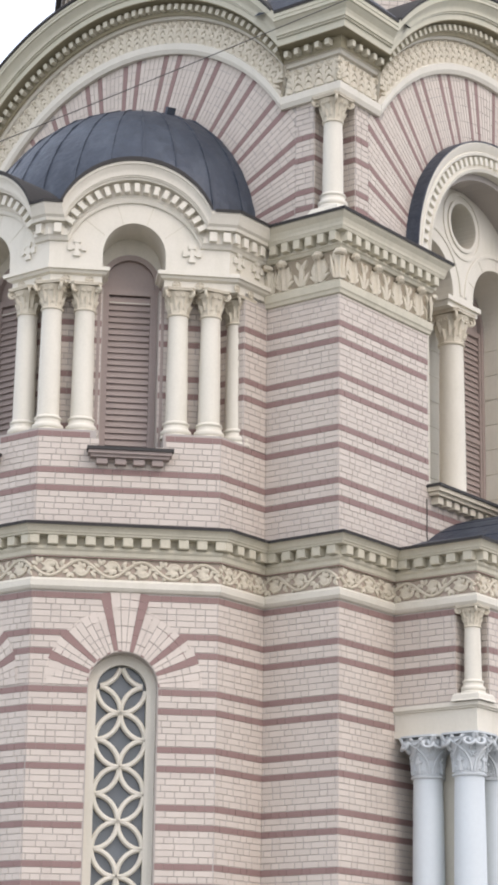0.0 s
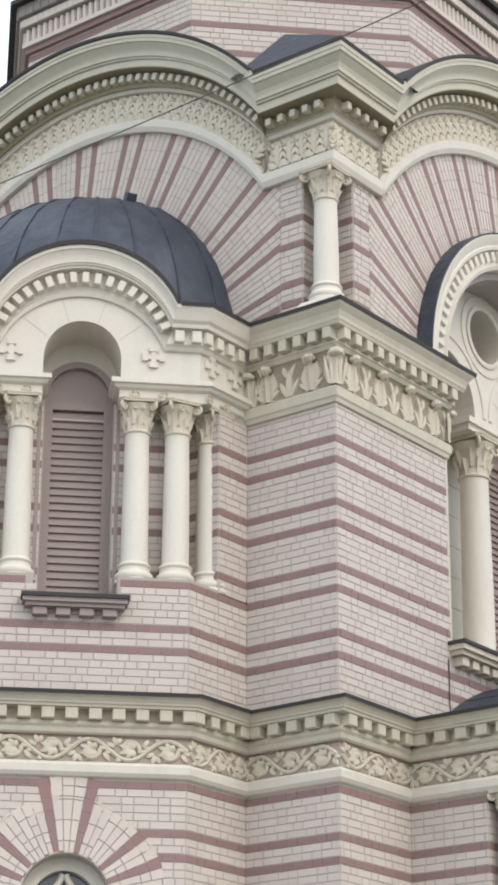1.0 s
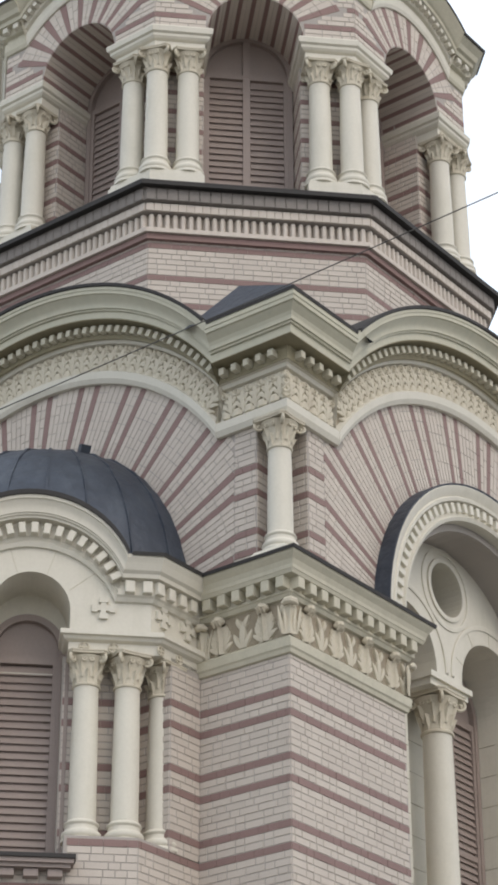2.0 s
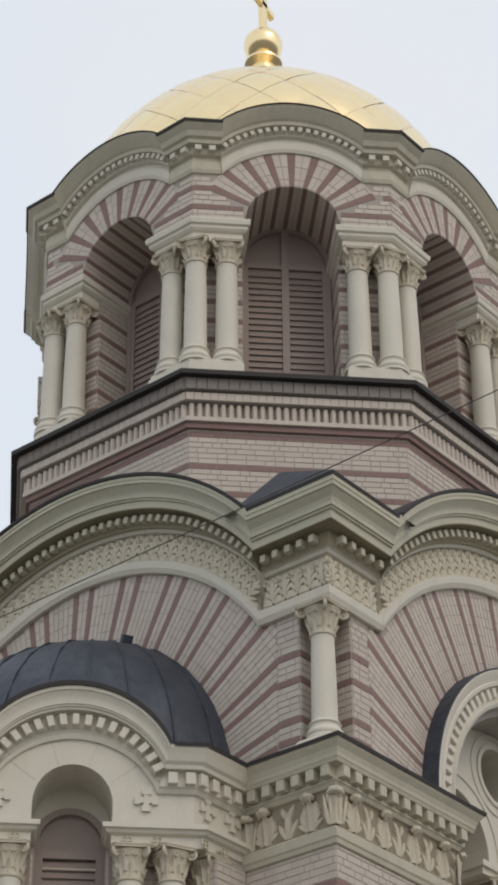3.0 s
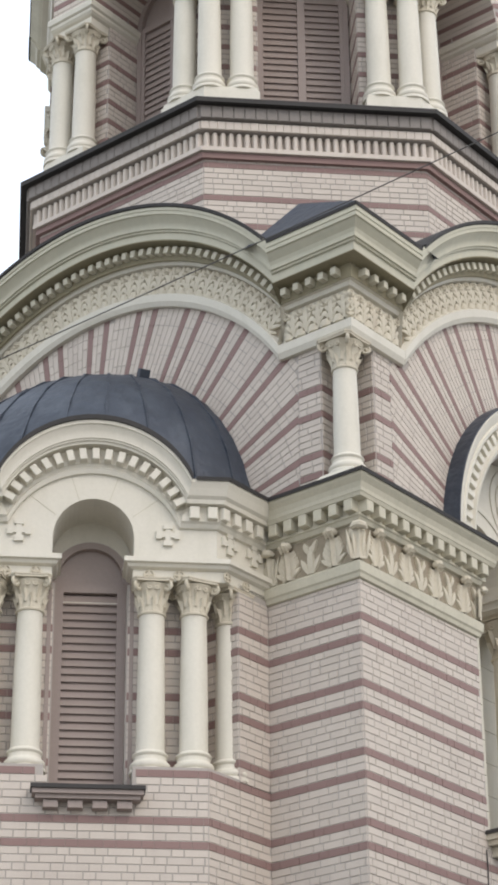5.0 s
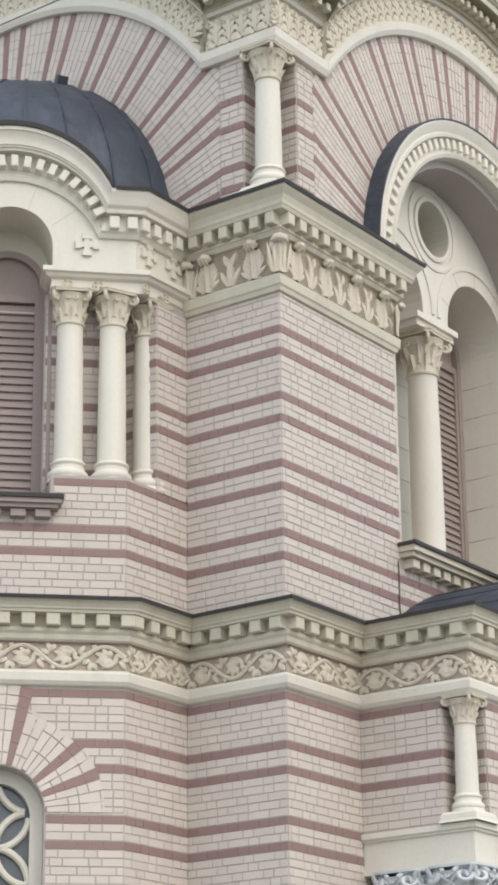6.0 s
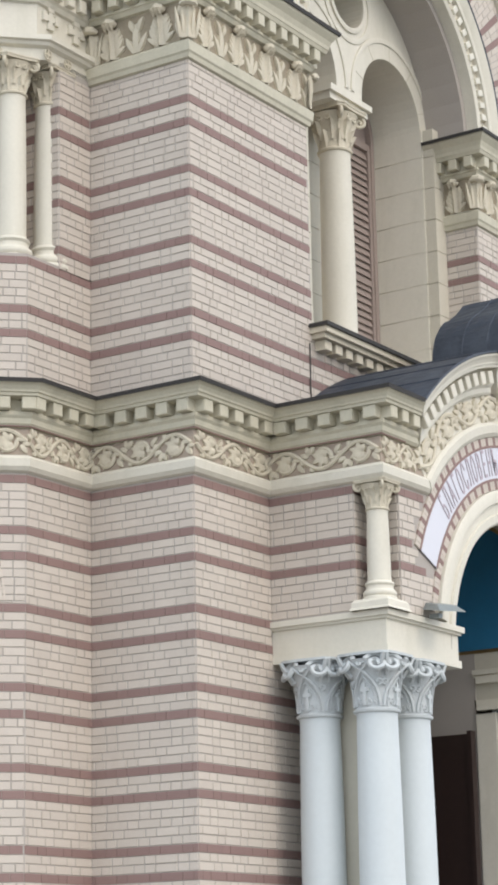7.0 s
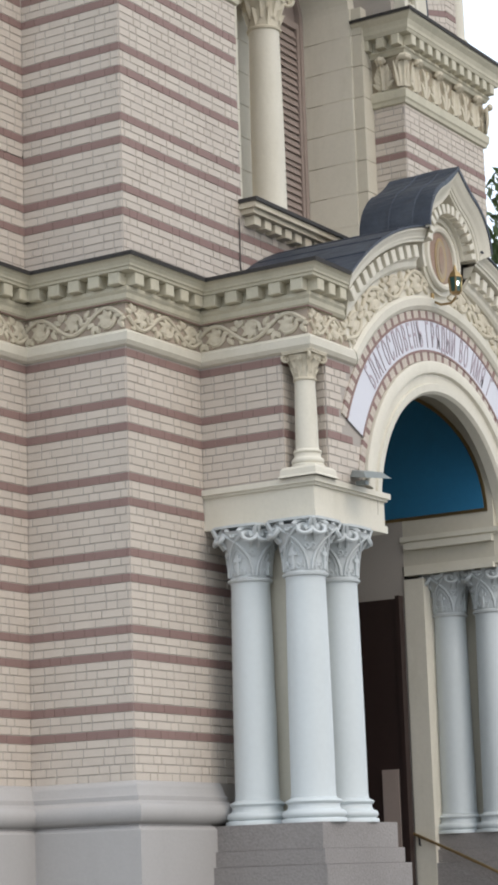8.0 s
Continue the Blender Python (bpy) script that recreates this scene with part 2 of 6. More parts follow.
def unit_box(w, h, d):
    g = Geo()
    b = min(w, h) * 0.06
    g.add([(-w / 2, -h / 2, 0), (w / 2, -h / 2, 0), (w / 2, h / 2, 0), (-w / 2, h / 2, 0), (-w / 2, -h / 2, d - b), (w / 2, -h / 2, d - b), (w / 2, h / 2, d - b), (-w / 2, h / 2, d - b),
           (-w / 2 + b, -h / 2 + b, d), (w / 2 - b, -h / 2 + b, d), (w / 2 - b, h / 2 - b, d), (-w / 2 + b, h / 2 - b, d)],
          [(3, 2, 1, 0), (0, 1, 5, 4), (1, 2, 6, 5), (2, 3, 7, 6), (3, 0, 4, 7), (4, 5, 9, 8), (5, 6, 10, 9), (6, 7, 11, 10), (7, 4, 8, 11), (8, 9, 10, 11)])
    return g


def dentils(face, s0, s1, z0, z1, d0, d1, pitch, parent, mat, share=0.55):
    n = max(1, round((s1 - s0) / pitch))
    step = (s1 - s0) / n
    me = unit_box(step * share, z1 - z0, d1 - d0).mesh("dentil", mat)
    for i in range(n):
        put("dentil", me, face.at(s0 + (i + 0.5) * step, (z0 + z1) / 2, d0), parent)


def arc_dentils(face, inner, outer, f, h, d0, d1, n, parent, mat, s=0.0, share=0.55, t0=-0.97, t1=0.97):
    a, b = between(inner, outer, f, 0), between(inner, outer, f, 0.02)
    step = math.hypot(a[0] - b[0], a[1] - b[1]) / 0.02 * (t1 - t0) / n
    me = unit_box(step * share, h, d1 - d0).mesh("dentil", mat)
    for i in range(n):
        t = t0 + (t1 - t0) * (i + 0.5) / n
        x, z, ang = between(inner, outer, f, t)
        put("dentil", me, face.at(s + x, z, d0, -math.degrees(ang)), parent)


# ---- brickwork ----
COURSE = 0.077


def courses(s0, s1, z0, z1, phase, seed, inside=None, reds=(0, 3), period=9):
    """The bricks of a wall: (left, right, bottom, top, is red)."""
    rng = random.Random(seed)
    k = math.ceil((phase - z1) / COURSE - 0.999)
    while True:
        top = phase - k * COURSE
        bottom = top - COURSE
        if top <= z0 + 0.01:
            break
        top_, bottom_ = min(top, z1), max(bottom, z0)
        red = k % period in reds
        x = s0 - rng.choice((0.0, 0.065, 0.13, 0.195))
        stretch = rng.random() < 0.5
        while x < s1 - 0.01:
            w = 0.236 if stretch else 0.118
            stretch = not stretch if rng.random() < 0.88 else stretch
            a, b = max(x, s0), min(x + w, s1)
            x += w
            if b - a > 0.03 and top_ - bottom_ > 0.02 and (inside is None or inside((a + b) / 2, (top_ + bottom_) / 2)):
                yield a, b, bottom_, top_, red
        k += 1


def brick_into(geo, face, q, rng, proud=0.006):
    a, b, z0, z1, red = q
    j, v = (0.0015, 0.003) if red else (0.0052, 0.005)
    d = proud + rng.uniform(-0.002, 0.002)
    c = 0.003
    o = [face.p(x, z, 0) for x, z in ((a + j, z0 + v), (b - j, z0 + v), (b - j, z1 - v), (a + j, z1 - v))]
    c = 0.001 if red else c
    i = [face.p(x, z, d) for x, z in ((a + j + c, z0 + v + c), (b - j - c, z0 + v + c), (b - j - c, z1 - v - c), (a + j + c, z1 - v - c))]
    geo.add(o + i, [(4, 5, 6, 7), (0, 1, 5, 4), (1, 2, 6, 5), (2, 3, 7, 6), (3, 0, 4, 7)], 1 if red else 0)


LATE = []  # bricks that are built one by one at the end


def brickwork(parent, runs, seed=1, near=None):
    """Joined bricks for (face, s0, s1, z0, z1, phase, inside) runs; near(face, brick) picks up to 300 that are pieces of their own."""
    g, rng = Geo(), random.Random(seed)
    count = 0
    for n, (face, s0, s1, z0, z1, phase, inside) in enumerate(runs):
        for q in courses(s0, s1, z0, z1, phase, seed * 31 + n, inside):
            if near and count < 300 and near(face, q):
                LATE.append((parent, face, q))
                count += 1
            else:
                brick_into(g, face, q, rng)
    return part("brickwork", g, [BRICK, RED], parent, "pale pinkish bricks with paired red courses", kind="stuff")


def fan(geo, face, s_c, z_c, r0, r1, a0, a1, step, reds, seed, inside, brick=0.236, d=0.006, edge=99.0):
    """Bricks laid radially round an arch; angles in degrees from the right; reds(i) tells a red course."""
    rng = random.Random(seed)
    n = round((a1 - a0) / step)
    for i in range(n):
        b0, b1 = radians(a0 + (a1 - a0) * i / n), radians(a0 + (a1 - a0) * (i + 1) / n)
        red = reds(i)
        far = min(r1, edge / max(0.01, abs(math.cos((b0 + b1) / 2))))
        r = r0 - rng.choice((0, 0.5)) * brick
        while r < far:
            p, q = max(r, r0), min(r + (brick if rng.random() < 0.6 else brick / 2), far)
            r = q if q > r else r + brick
            mid, ma = (p + q) / 2, (b0 + b1) / 2
            if q - p < 0.03 or not inside(s_c + mid * math.cos(ma), z_c + mid * math.sin(ma)):
                continue
            g = 0.001 if red else 0.005
            ja, jr = g / mid, g
            pts = [(p + jr, b0 + ja), (p + jr, b1 - ja), (q - jr, b1 - ja), (q - jr, b0 + ja)]
            lo = [face.p(s_c + rr * math.cos(t), z_c + rr * math.sin(t), 0) for rr, t in pts]
            hi = [face.p(s_c + rr * math.cos(t), z_c + rr * math.sin(t), d) for rr, t in pts]
            geo.add(lo + hi, [(7, 6, 5, 4), (4, 5, 1, 0), (5, 6, 2, 1), (6, 7, 3, 2), (7, 4, 0, 3)], 1 if red else 0)


def arch_panel(geo, face, s0, s1, z0, top, half, spring, d0, d1, mat=0, s_c=0.0, rise=None, steps=24):
    """A wall from s0 to s1 with an arched opening from z0 up; top(s) is its upper edge; d0 to d1 deep."""
    rise = half if rise is None else rise

    def strip(xs, low):
        rows = []
        for x in xs:
            a, b = low(x), top(x)
            rows.append([face.p(x, a, d0), face.p(x, a, d1), face.p(x, b, d1), face.p(x, b, d0)])
        geo.grid(rows, True, mat)
        k = len(geo.v)
        geo.f += [tuple(range(k - 4 * len(xs), k - 4 * len(xs) + 4)), (k - 1, k - 2, k - 3, k - 4)]
        geo.m += [mat, mat]

    lin = lambda a, b, n: [a + (b - a) * i / n for i in range(n + 1)]
    if half <= 0:
        strip(lin(s0, s1, steps), lambda x: z0)
        return
    strip(lin(s0, s_c - half, 8), lambda x: z0)
    strip(lin(s_c + half, s1, 8), lambda x: z0)
    strip([s_c - half * math.cos(math.pi * i / steps) for i in range(steps + 1)], lambda x: spring + rise * math.sqrt(max(0, 1 - ((x - s_c) / half) ** 2)))


# ---- columns ----
def leaf_into(geo, m, w, h, curl, lobes=3, mat=0):
    """An acanthus leaf: a lobed sheet with a rib, its tip curling out; x across, y up, z out."""
    rows, n = [], 9
    for i in range(n + 1):
        v = i / n
        z = curl * (max(0, v - 0.55) / 0.45) ** 1.6 + 0.12 * w
        y = h * (v - 0.12 * max(0, v - 0.75) / 0.25)
        half = w / 2 * (0.55 + 0.45 * math.sin(math.pi * min(1, v * 0.95 + 0.12))) * (1 - 0.35 * abs(math.sin(v * lobes * math.pi)) ** 3)
        if i == n:
            half *= 0.4
        rows.append([m @ Vector((half * x, y, z * (1 - 0.55 * abs(x) ** 1.5) + (0.10 * w if x == 0 else 0))) for x in (-1, -0.66, -0.3, 0, 0.3, 0.66, 1)])
    geo.grid(rows, False, mat)
    geo.grid([[p + m.to_3x3() @ Vector((0, 0, -0.012)) for p in r] for r in (rows[0], rows[-1])], False, mat, True)


def spiral_points(cx, cy, r, turns, start, z, n=16, sign=1, shrink=0.25):
    return [(cx + r * (1 - (1 - shrink) * i / n) * math.cos(start + sign * turns * 2 * math.pi * i / n),
             cy + r * (1 - (1 - shrink) * i / n) * math.sin(start + sign * turns * 2 * math.pi * i / n), z) for i in range(n + 1)]


def capital_geo(r, h, ornate=False):
    """A leafy capital: necking ring, bell, two rows of leaves, corner scrolls and a hollow-sided abacus, from z = 0 up."""
    g = Geo()
    g.lathe([(r, -0.02 * h), (r * 1.14, 0.0), (r * 1.16, 0.04 * h), (r * 1.02, 0.08 * h), (r * 0.98, 0.3 * h), (r * 1.06, 0.55 * h), (r * 1.3, 0.78 * h), (r * 1.42, 0.86 * h)], 20)
    for row, (z, hh, off, w) in enumerate(((0.08, 0.42, 0, 0.62), (0.25, 0.5, 22.5, 0.6))):
        for i in range(8):
            m = pose(0, 0, 0, 0, 0, i * 45 + off) @ Matrix(((0, 0, 1, r * (0.96 + 0.04 * row)), (1, 0, 0, 0), (0, 1, 0, z * h), (0, 0, 0, 1)))
            leaf_into(g, m, w * r, hh * h, r * 0.36)
    for i in range(4):
        m = pose(0, 0, 0, 0, 0, i * 90 + 45) @ Matrix(((1, 0, 0, r * 1.55), (0, 0, 1, 0), (0, 1, 0, 0.77 * h), (0, 0, 0, 1)))
        g.tube([m @ Vector(p) for p in spiral_points(0, 0, r * 0.42, 1.6, 2.6, 0, 22, -1, 0.12)], r * 0.13, 6)
        g.tube([m @ Vector(p) for p in ((-r * 0.62, -0.45 * h, 0), (-r * 0.5, -0.2 * h, 0), (-r * 0.36, 0.22 * r, 0))], r * 0.1, 6)
        for side in (-1, 1):
            m2 = pose(0, 0, 0, 0, 0, i * 90) @ Matrix(((0, 0, 1, r * 1.22), (1, 0, 0, side * r * 0.3), (0, 1, 0, 0.74 * h), (0, 0, 0, 1)))
            g.tube([m2 @ Vector(p) for p in spiral_points(0, 0, r * 0.24, 1.3, 1.57 - side * 0.8, 0, 14, side)], r * 0.075, 5)
    ab = []
    for i in range(4):
        for a, k in ((i * 90 + 45 - 7, 1.85), (i * 90 + 45 + 7, 1.85), (i * 90 + 68, 1.5), (i * 90 + 90, 1.38), (i * 90 + 112, 1.5)):
            ab.append((r * k * math.cos(radians(a)), r * k * math.sin(radians(a))))
    g.prism(ab, 0.9 * h, 0.955 * h)
    g.prism([(x * 1.03, y * 1.03) for x, y in ab], 0.96 * h, h)
    return g


def scroll_capital_geo(r, h):
    """A flared capital with a cross on each side, framed by stems that curl into scrolls under the abacus."""
    g = Geo()
    prof = [(1.0, -0.02), (1.14, 0.0), (1.16, 0.04), (1.02, 0.07), (1.0, 0.2), (1.04, 0.42), (1.14, 0.58), (1.32, 0.74), (1.55, 0.88)]
    g.lathe([(r * a, h * z) for a, z in prof], 24)

    def rim(z):
        for (a, z0), (b, z1) in zip(prof, prof[1:]):
            if z0 <= z <= z1 and z1 > z0:
                return r * (a + (b - a) * (z - z0) / (z1 - z0))
        return r * 1.5

    def at(az, z, out=0.0):
        q = rim(z) + out
        return Vector((q * math.cos(radians(az)), q * math.sin(radians(az)), z * h))

    def curl(az, z, size, turns, start, sign, thick):
        q = rim(z) + thick * 0.6
        m = pose(0, 0, 0, 0, 0, az) @ Matrix(((0, 0, 1, q), (1, 0, 0, 0), (0, 1, 0, z * h), (0, 0, 0, 1))) @ pose(0, 0, 0, -28 if z > 0.6 else 0)
        g.tube([m @ Vector(p) for p in spiral_points(0, 0, size, turns, start, 0, 20, sign, 0.15)], thick, 6)

    for k in range(0, 360, 90):
        for sd in (-1, 1):
            g.tube([at(k + sd * a, z, r * 0.05) for a, z in ((40, 0.09), (37, 0.25), (30, 0.4), (18, 0.54), (4, 0.66), (-10, 0.75), (-20, 0.84))], r * 0.075, 6)
            g.tube([at(k + sd * a, z, r * 0.04) for a, z in ((30, 0.09), (28, 0.25), (21, 0.4), (9, 0.52), (0, 0.58))], r * 0.045, 5)
            curl(k + sd * 31, 0.8, h * 0.19, 1.6, 1.57 + sd * 1.2, -sd, r * 0.12)
            curl(k + sd * 13, 0.15, h * 0.06, 1.3, 1.57, sd, r * 0.045)
            curl(k + sd * 32, 0.2, h * 0.07, 1.3, -1.57, -sd, r * 0.045)
            curl(k + sd * 37, 0.5, h * 0.06, 1.2, -1.57, sd, r * 0.05)
        m = pose(0, 0, 0, 0, 0, k) @ Matrix(((0, 0, 1, r * 1.0), (1, 0, 0, 0), (0, 1, 0, 0.34 * h), (0, 0, 0, 1)))
        g.box(-0.07 * r, 0.07 * r, -0.24 * h, 0.14 * h, 0, 0.15 * r, m=m)
        g.box(-0.21 * r, 0.21 * r, 0.0, 0.065 * h, 0, 0.142 * r, m=m)
        curl(k, 0.8, h * 0.07, 1.2, 0.0, 1, r * 0.06)
        top = pose(0, 0, 0, 0, 0, k + 45)
        for y in (-0.2, 0.2):
            g.tube([top @ Vector(p) for p in ((r * 1.18, y * r, 0.6 * h), (r * 1.4, y * r * 0.8, 0.72 * h), (r * 1.62, y * r * 0.5, 0.86 * h), (r * 1.72, y * r * 0.3, 0.97 * h))], r * 0.1, 6)
    ab = []
    for i in range(4):
        for a, k in ((i * 90 + 38, 1.7), (i * 90 + 52, 1.7), (i * 90 + 68, 1.5), (i * 90 + 90, 1.42), (i * 90 + 112, 1.5)):
            ab.append((r * k * math.cos(radians(a)), r * k * math.sin(radians(a))))
    g.prism(ab, 0.955 * h, h)
    return g


def column_foot(x, y, z0, z1, wide, top):
    """A low flared square plinth under a colonnette."""
    g = Geo()
    rows = [[(x + q * a, y + q * b, z) for a, b in ((-1, -1), (1, -1), (1, 1), (-1, 1))] for q, z in ((wide, z0), (wide * 0.93, z0 + (z1 - z0) * 0.25), (top * 1.12, z0 + (z1 - z0) * 0.75), (top, z1), (0.001, z1))]
    g.grid(rows, True)
    return solid("column_foot", g, CREAM, "flared cream stone plinth under a colonnette", "plinth")


def column(x, y, z0, z1, r, cap_h, label, group, mat, cap_mat, turn=0.0, cache={}):
    """A round column from z0 up to z1: base, shaft and capital."""
    key = (round(z1 - z0, 3), r, cap_h, mat.name)
    if key not in cache:
        h = z1 - z0
        base, low = Geo(), 0.68 if mat is WHITE else 1.0
        base.lathe([(1.46 * r, 0.0), (1.46 * r, 0.2 * r), (1.43 * r, 0.26 * r)], 24)
        prof = [(1.38 * r, 0.26 * r)] + [(r * (1.25 + 0.18 * math.cos(a)), r * (0.55 + 0.27 * math.sin(a))) for a in (-1.2, -0.6, 0, 0.6, 1.2, 1.6)]
        prof += [(1.2 * r, 0.86 * r), (1.15 * r, 1.05 * r), (1.16 * r, 1.2 * r)] + [(r * (1.14 + 0.13 * math.cos(a)), r * (1.36 + 0.14 * math.sin(a))) for a in (-1, 0, 1, 1.6)] + [(1.03 * r, 1.62 * r)]
        base.lathe(prof, 24)
        base.v = [(p[0], p[1], p[2] * low) for p in base.v]
        shaft = Geo()
        z_a, z_b = 1.6 * r * low, h - cap_h
        shaft.lathe([(1.03 * r, z_a)] + [(r * (1.0 - 0.1 * (i / 6) ** 1.8), z_a + 0.05 + (z_b - z_a - 0.08) * i / 6) for i in range(7)] + [(0.93 * r, z_b)], 28)
        cap = scroll_capital_geo(r * 0.9, cap_h) if mat is WHITE else capital_geo(r * 0.9, cap_h)
        flare = 0.1 if r > 0.139 else 0.22
        cap.v = [(p[0] * (1 + flare * max(0.0, p[2]) / cap_h), p[1] * (1 + flare * max(0.0, p[2]) / cap_h), p[2] + h - cap_h) for p in cap.v]
        cache[key] = (base.mesh("base", mat, True), shaft.mesh("shaft", mat, True), cap.mesh("capital", cap_mat, True))
    ob = thing("column", label, "column", group, at=(x, y, z0))
    ob.rotation_euler = (0, 0, radians(turn))
    for name, me in zip(("base", "shaft", "capital"), cache[key]):
        new_part = new(name, me)
        new_part.parent = ob
    return ob


# ---- the plan ----
YC = 3.9  # axis of the tower over the square block
TX, TY, TR = -3.9, 0.2, 2.75  # the eight-sided turret
TH = TR * T22
PW, PF = 2.075, 5.742  # corner pier's width, the far pier's near edge
PX, PY = 1.213, 1.23  # the porch's front and side planes
PY2 = 2 * YC - PY
Z_BRICK, Z_LOW, Z_UP = 3.27, 8.0, 12.24
A0, B0 = Face(0, 0, -90, 0), Face(0, 0, 0, 0)
AU, BU = Face(0, 0.06, -90, 0), Face(-0.06, 0, 0, 0)
TF = {a: Face(TX, TY, a, TR) for a in (-135, -90, -45, 0, 180)}
PSIDE, PFRONT = Face(0, PY, -90, 0), Face(PX, 0, 0, 0)
FRET = Face(0, PF, -90, 0)
TURRET_LINE = [(TX - TR, 0.0), (TX - TR, TY - TH), (TX - TH, TY - TR), (TX + TH, TY - TR), (TX + TR, TY - TH), (TX + TR, 0.0)]
LOW_LINE = [(-7.8, 0.0)] + TURRET_LINE + [(0.0, 0.0), (0.0, PY), (PX, PY), (PX, 1.62)]

ground = Geo()
ground.box(-2500, 2500, -2500, 2500, -0.4, 0.0)
solid("ground", ground, PAVING, "grey stone paving round the church", "ground")

# ---- the walls' cores ----
core = Geo()
core.prism([(-7.8, 0.0), (0.0, 0.0), (0.0, 2.6), (-1.6, 2.6), (-1.6, 5.2), (0.0, 5.2), (0.0, 7.8), (-7.8, 7.8)], 0.0, 8.0)
core.prism([(-7.8, 0.0), (0.0, 0.0), (0.0, PW), (-1.5, PW), (-1.5, PF), (0.0, PF), (0.0, 7.8), (-7.8, 7.8)], 8.9, 12.2)
core.prism([(-7.8, 0.0), (0.0, 0.0), (0.0, 7.8), (-7.8, 7.8)], 8.0, 8.9)
wall_block = solid("wall_block", core, MORTAR, "square church block in pale brick with red courses", "wall")
core = Geo()
core.prism([(x, y) for x, y in TURRET_LINE] + [(TX + TR, 0.3), (TX - TR, 0.3)], 0.0, 3.4)
for k in (-135, -90, -45, 0):
    face = TF[k]
    arch_panel(core, face, -TH, TH, 3.3, lambda s: 9.26 if abs(s) > 0.4199 or face is TF[0] else 8.965, 0.42 if k != 0 else 0, 6.06, -0.45, 0.0)
    arch_panel(core, face, -TH, TH, 3.2, lambda s: 9.25, 0, 0, -1.2, -0.8)
core.prism([(TX + x * 2.3 / 2.75, TY + y * 2.3 / 2.75) for x, y in ((-TR, -TH), (-TH, -TR), (TH, -TR), (TR, -TH), (TR, 0.3), (-TR, 0.3))], 8.6, 8.96)
core.prism([(TX + x * 1.9 / 2.75, TY + y * 1.9 / 2.75) for x, y in ((-TR, -TH), (-TH, -TR), (TH, -TR), (TR, -TH), (TR, 0.5), (-TR, 0.5))], 9.2, 12.2)
wall_turret = solid("wall_turret", core, MORTAR, "eight-sided turret wall in pale brick with red courses", "wall")

# ---- plinth ----
g = Geo()
PL = [(-7.8, 0.0)] + TURRET_LINE + [(0.0, 0.0), (0.0, 1.055)]
sweep(g, PL, [(0.0, 0.0), (0.16, 0.0), (0.16, 2.84), (0.13, 2.87), (0.1, 2.875), (0.1, 2.9)])
plinth = solid("plinth", g, PLINTH, "smooth grey stone plinth along the church wall", "plinth")
g = Geo()
PT = PL[:-1] + [(0.0, 1.34)]
prof = [(0.06, 2.88)] + [(0.1 + 0.09 * math.cos(a), 2.99 + 0.095 * math.sin(a)) for a in [x * 0.26 - 1.3 for x in range(11)]] + [(0.1, 3.1), (0.1, 3.14), (0.07, 3.16), (0.05, 3.22), (0.02, 3.27), (0.0, 3.28)]
sweep(g, PT, prof)
part("torus_moulding", g, PLINTH, plinth, "rounded grey stone moulding", smooth=True)

# ---- lower cornice with dentils and vine frieze ----
LOW_PROFILE = [(0.0, 7.21), (0.035, 7.225), (0.06, 7.26), (0.066, 7.33), (0.04, 7.36), (0.018, 7.365), (0.018, 7.615), (0.05, 7.62), (0.075, 7.645), (0.08, 7.69), (0.1, 7.715), (0.1, 7.748), (0.055, 7.752), (0.055, 7.865), (0.19, 7.87), (0.195, 7.895), (0.205, 7.9)]
LOW_CROWN = [(0.18, 7.897), (0.21, 7.9), (0.215, 7.92), (0.235, 7.95), (0.262, 7.975), (0.262, 7.99), (0.0, 8.02)]


def flashing(parent, path, out, z):
    g = Geo()
    sweep(g, path, [(out - 0.03, z - 0.004), (out + 0.016, z - 0.022), (out + 0.024, z + 0.016), (0.0, z + 0.05)])
    part("flashing", g, DARKMETAL, parent, "dark sheet-metal flashing")


g = Geo()
LOW_FOOT, LOW_BED = LOW_PROFILE[:7] + [(0.0, 7.618)], [(0.0, 7.616)] + LOW_PROFILE[7:]
sweep(g, LOW_LINE, LOW_FOOT)
slant(g, len(LOW_FOOT), True, (0, 1), 8.02, -0.575)
cornice_low = solid("cornice_lower", g, CREAM, "cream stone cornice with dentils and a vine frieze", "cornice")
g = Geo()
sweep(g, LOW_LINE, LOW_BED)
slant(g, len(LOW_BED), True, (0, 1), 8.02, -0.575)
part("bed_moulding", g, MOSSY, cornice_low, "weathered bed moulding behind the dentils")
g = Geo()
sweep(g, LOW_LINE, LOW_CROWN)
slant(g, len(LOW_CROWN), True, (0, 1), 8.02, -0.575)
part("crown_moulding", g, MOSSY, cornice_low, "weathered greenish crown moulding")
flashing(cornice_low, LOW_LINE, 0.262, 7.993)
LOW_RUNS = [(TF[-135], -0.5, TH), (TF[-90], -TH, TH), (TF[-45], -TH, TH), (TF[0], -TH, -TY), (A0, TX + TR, 0.0), (B0, 0.0, PY), (PSIDE, 0.0, PX), (PFRONT, PY, 1.62)]
for face, a, b in LOW_RUNS:
    concave_l, concave_r = (face is A0 or face is PSIDE), (face is TF[0] or face is B0)
    dentils(face, a - (0.12 if not concave_l else -0.12), b + (0.12 if not concave_r else -0.12), 7.755, 7.868, 0.055, 0.178, 0.232, cornice_low, MOSSY, 0.55)


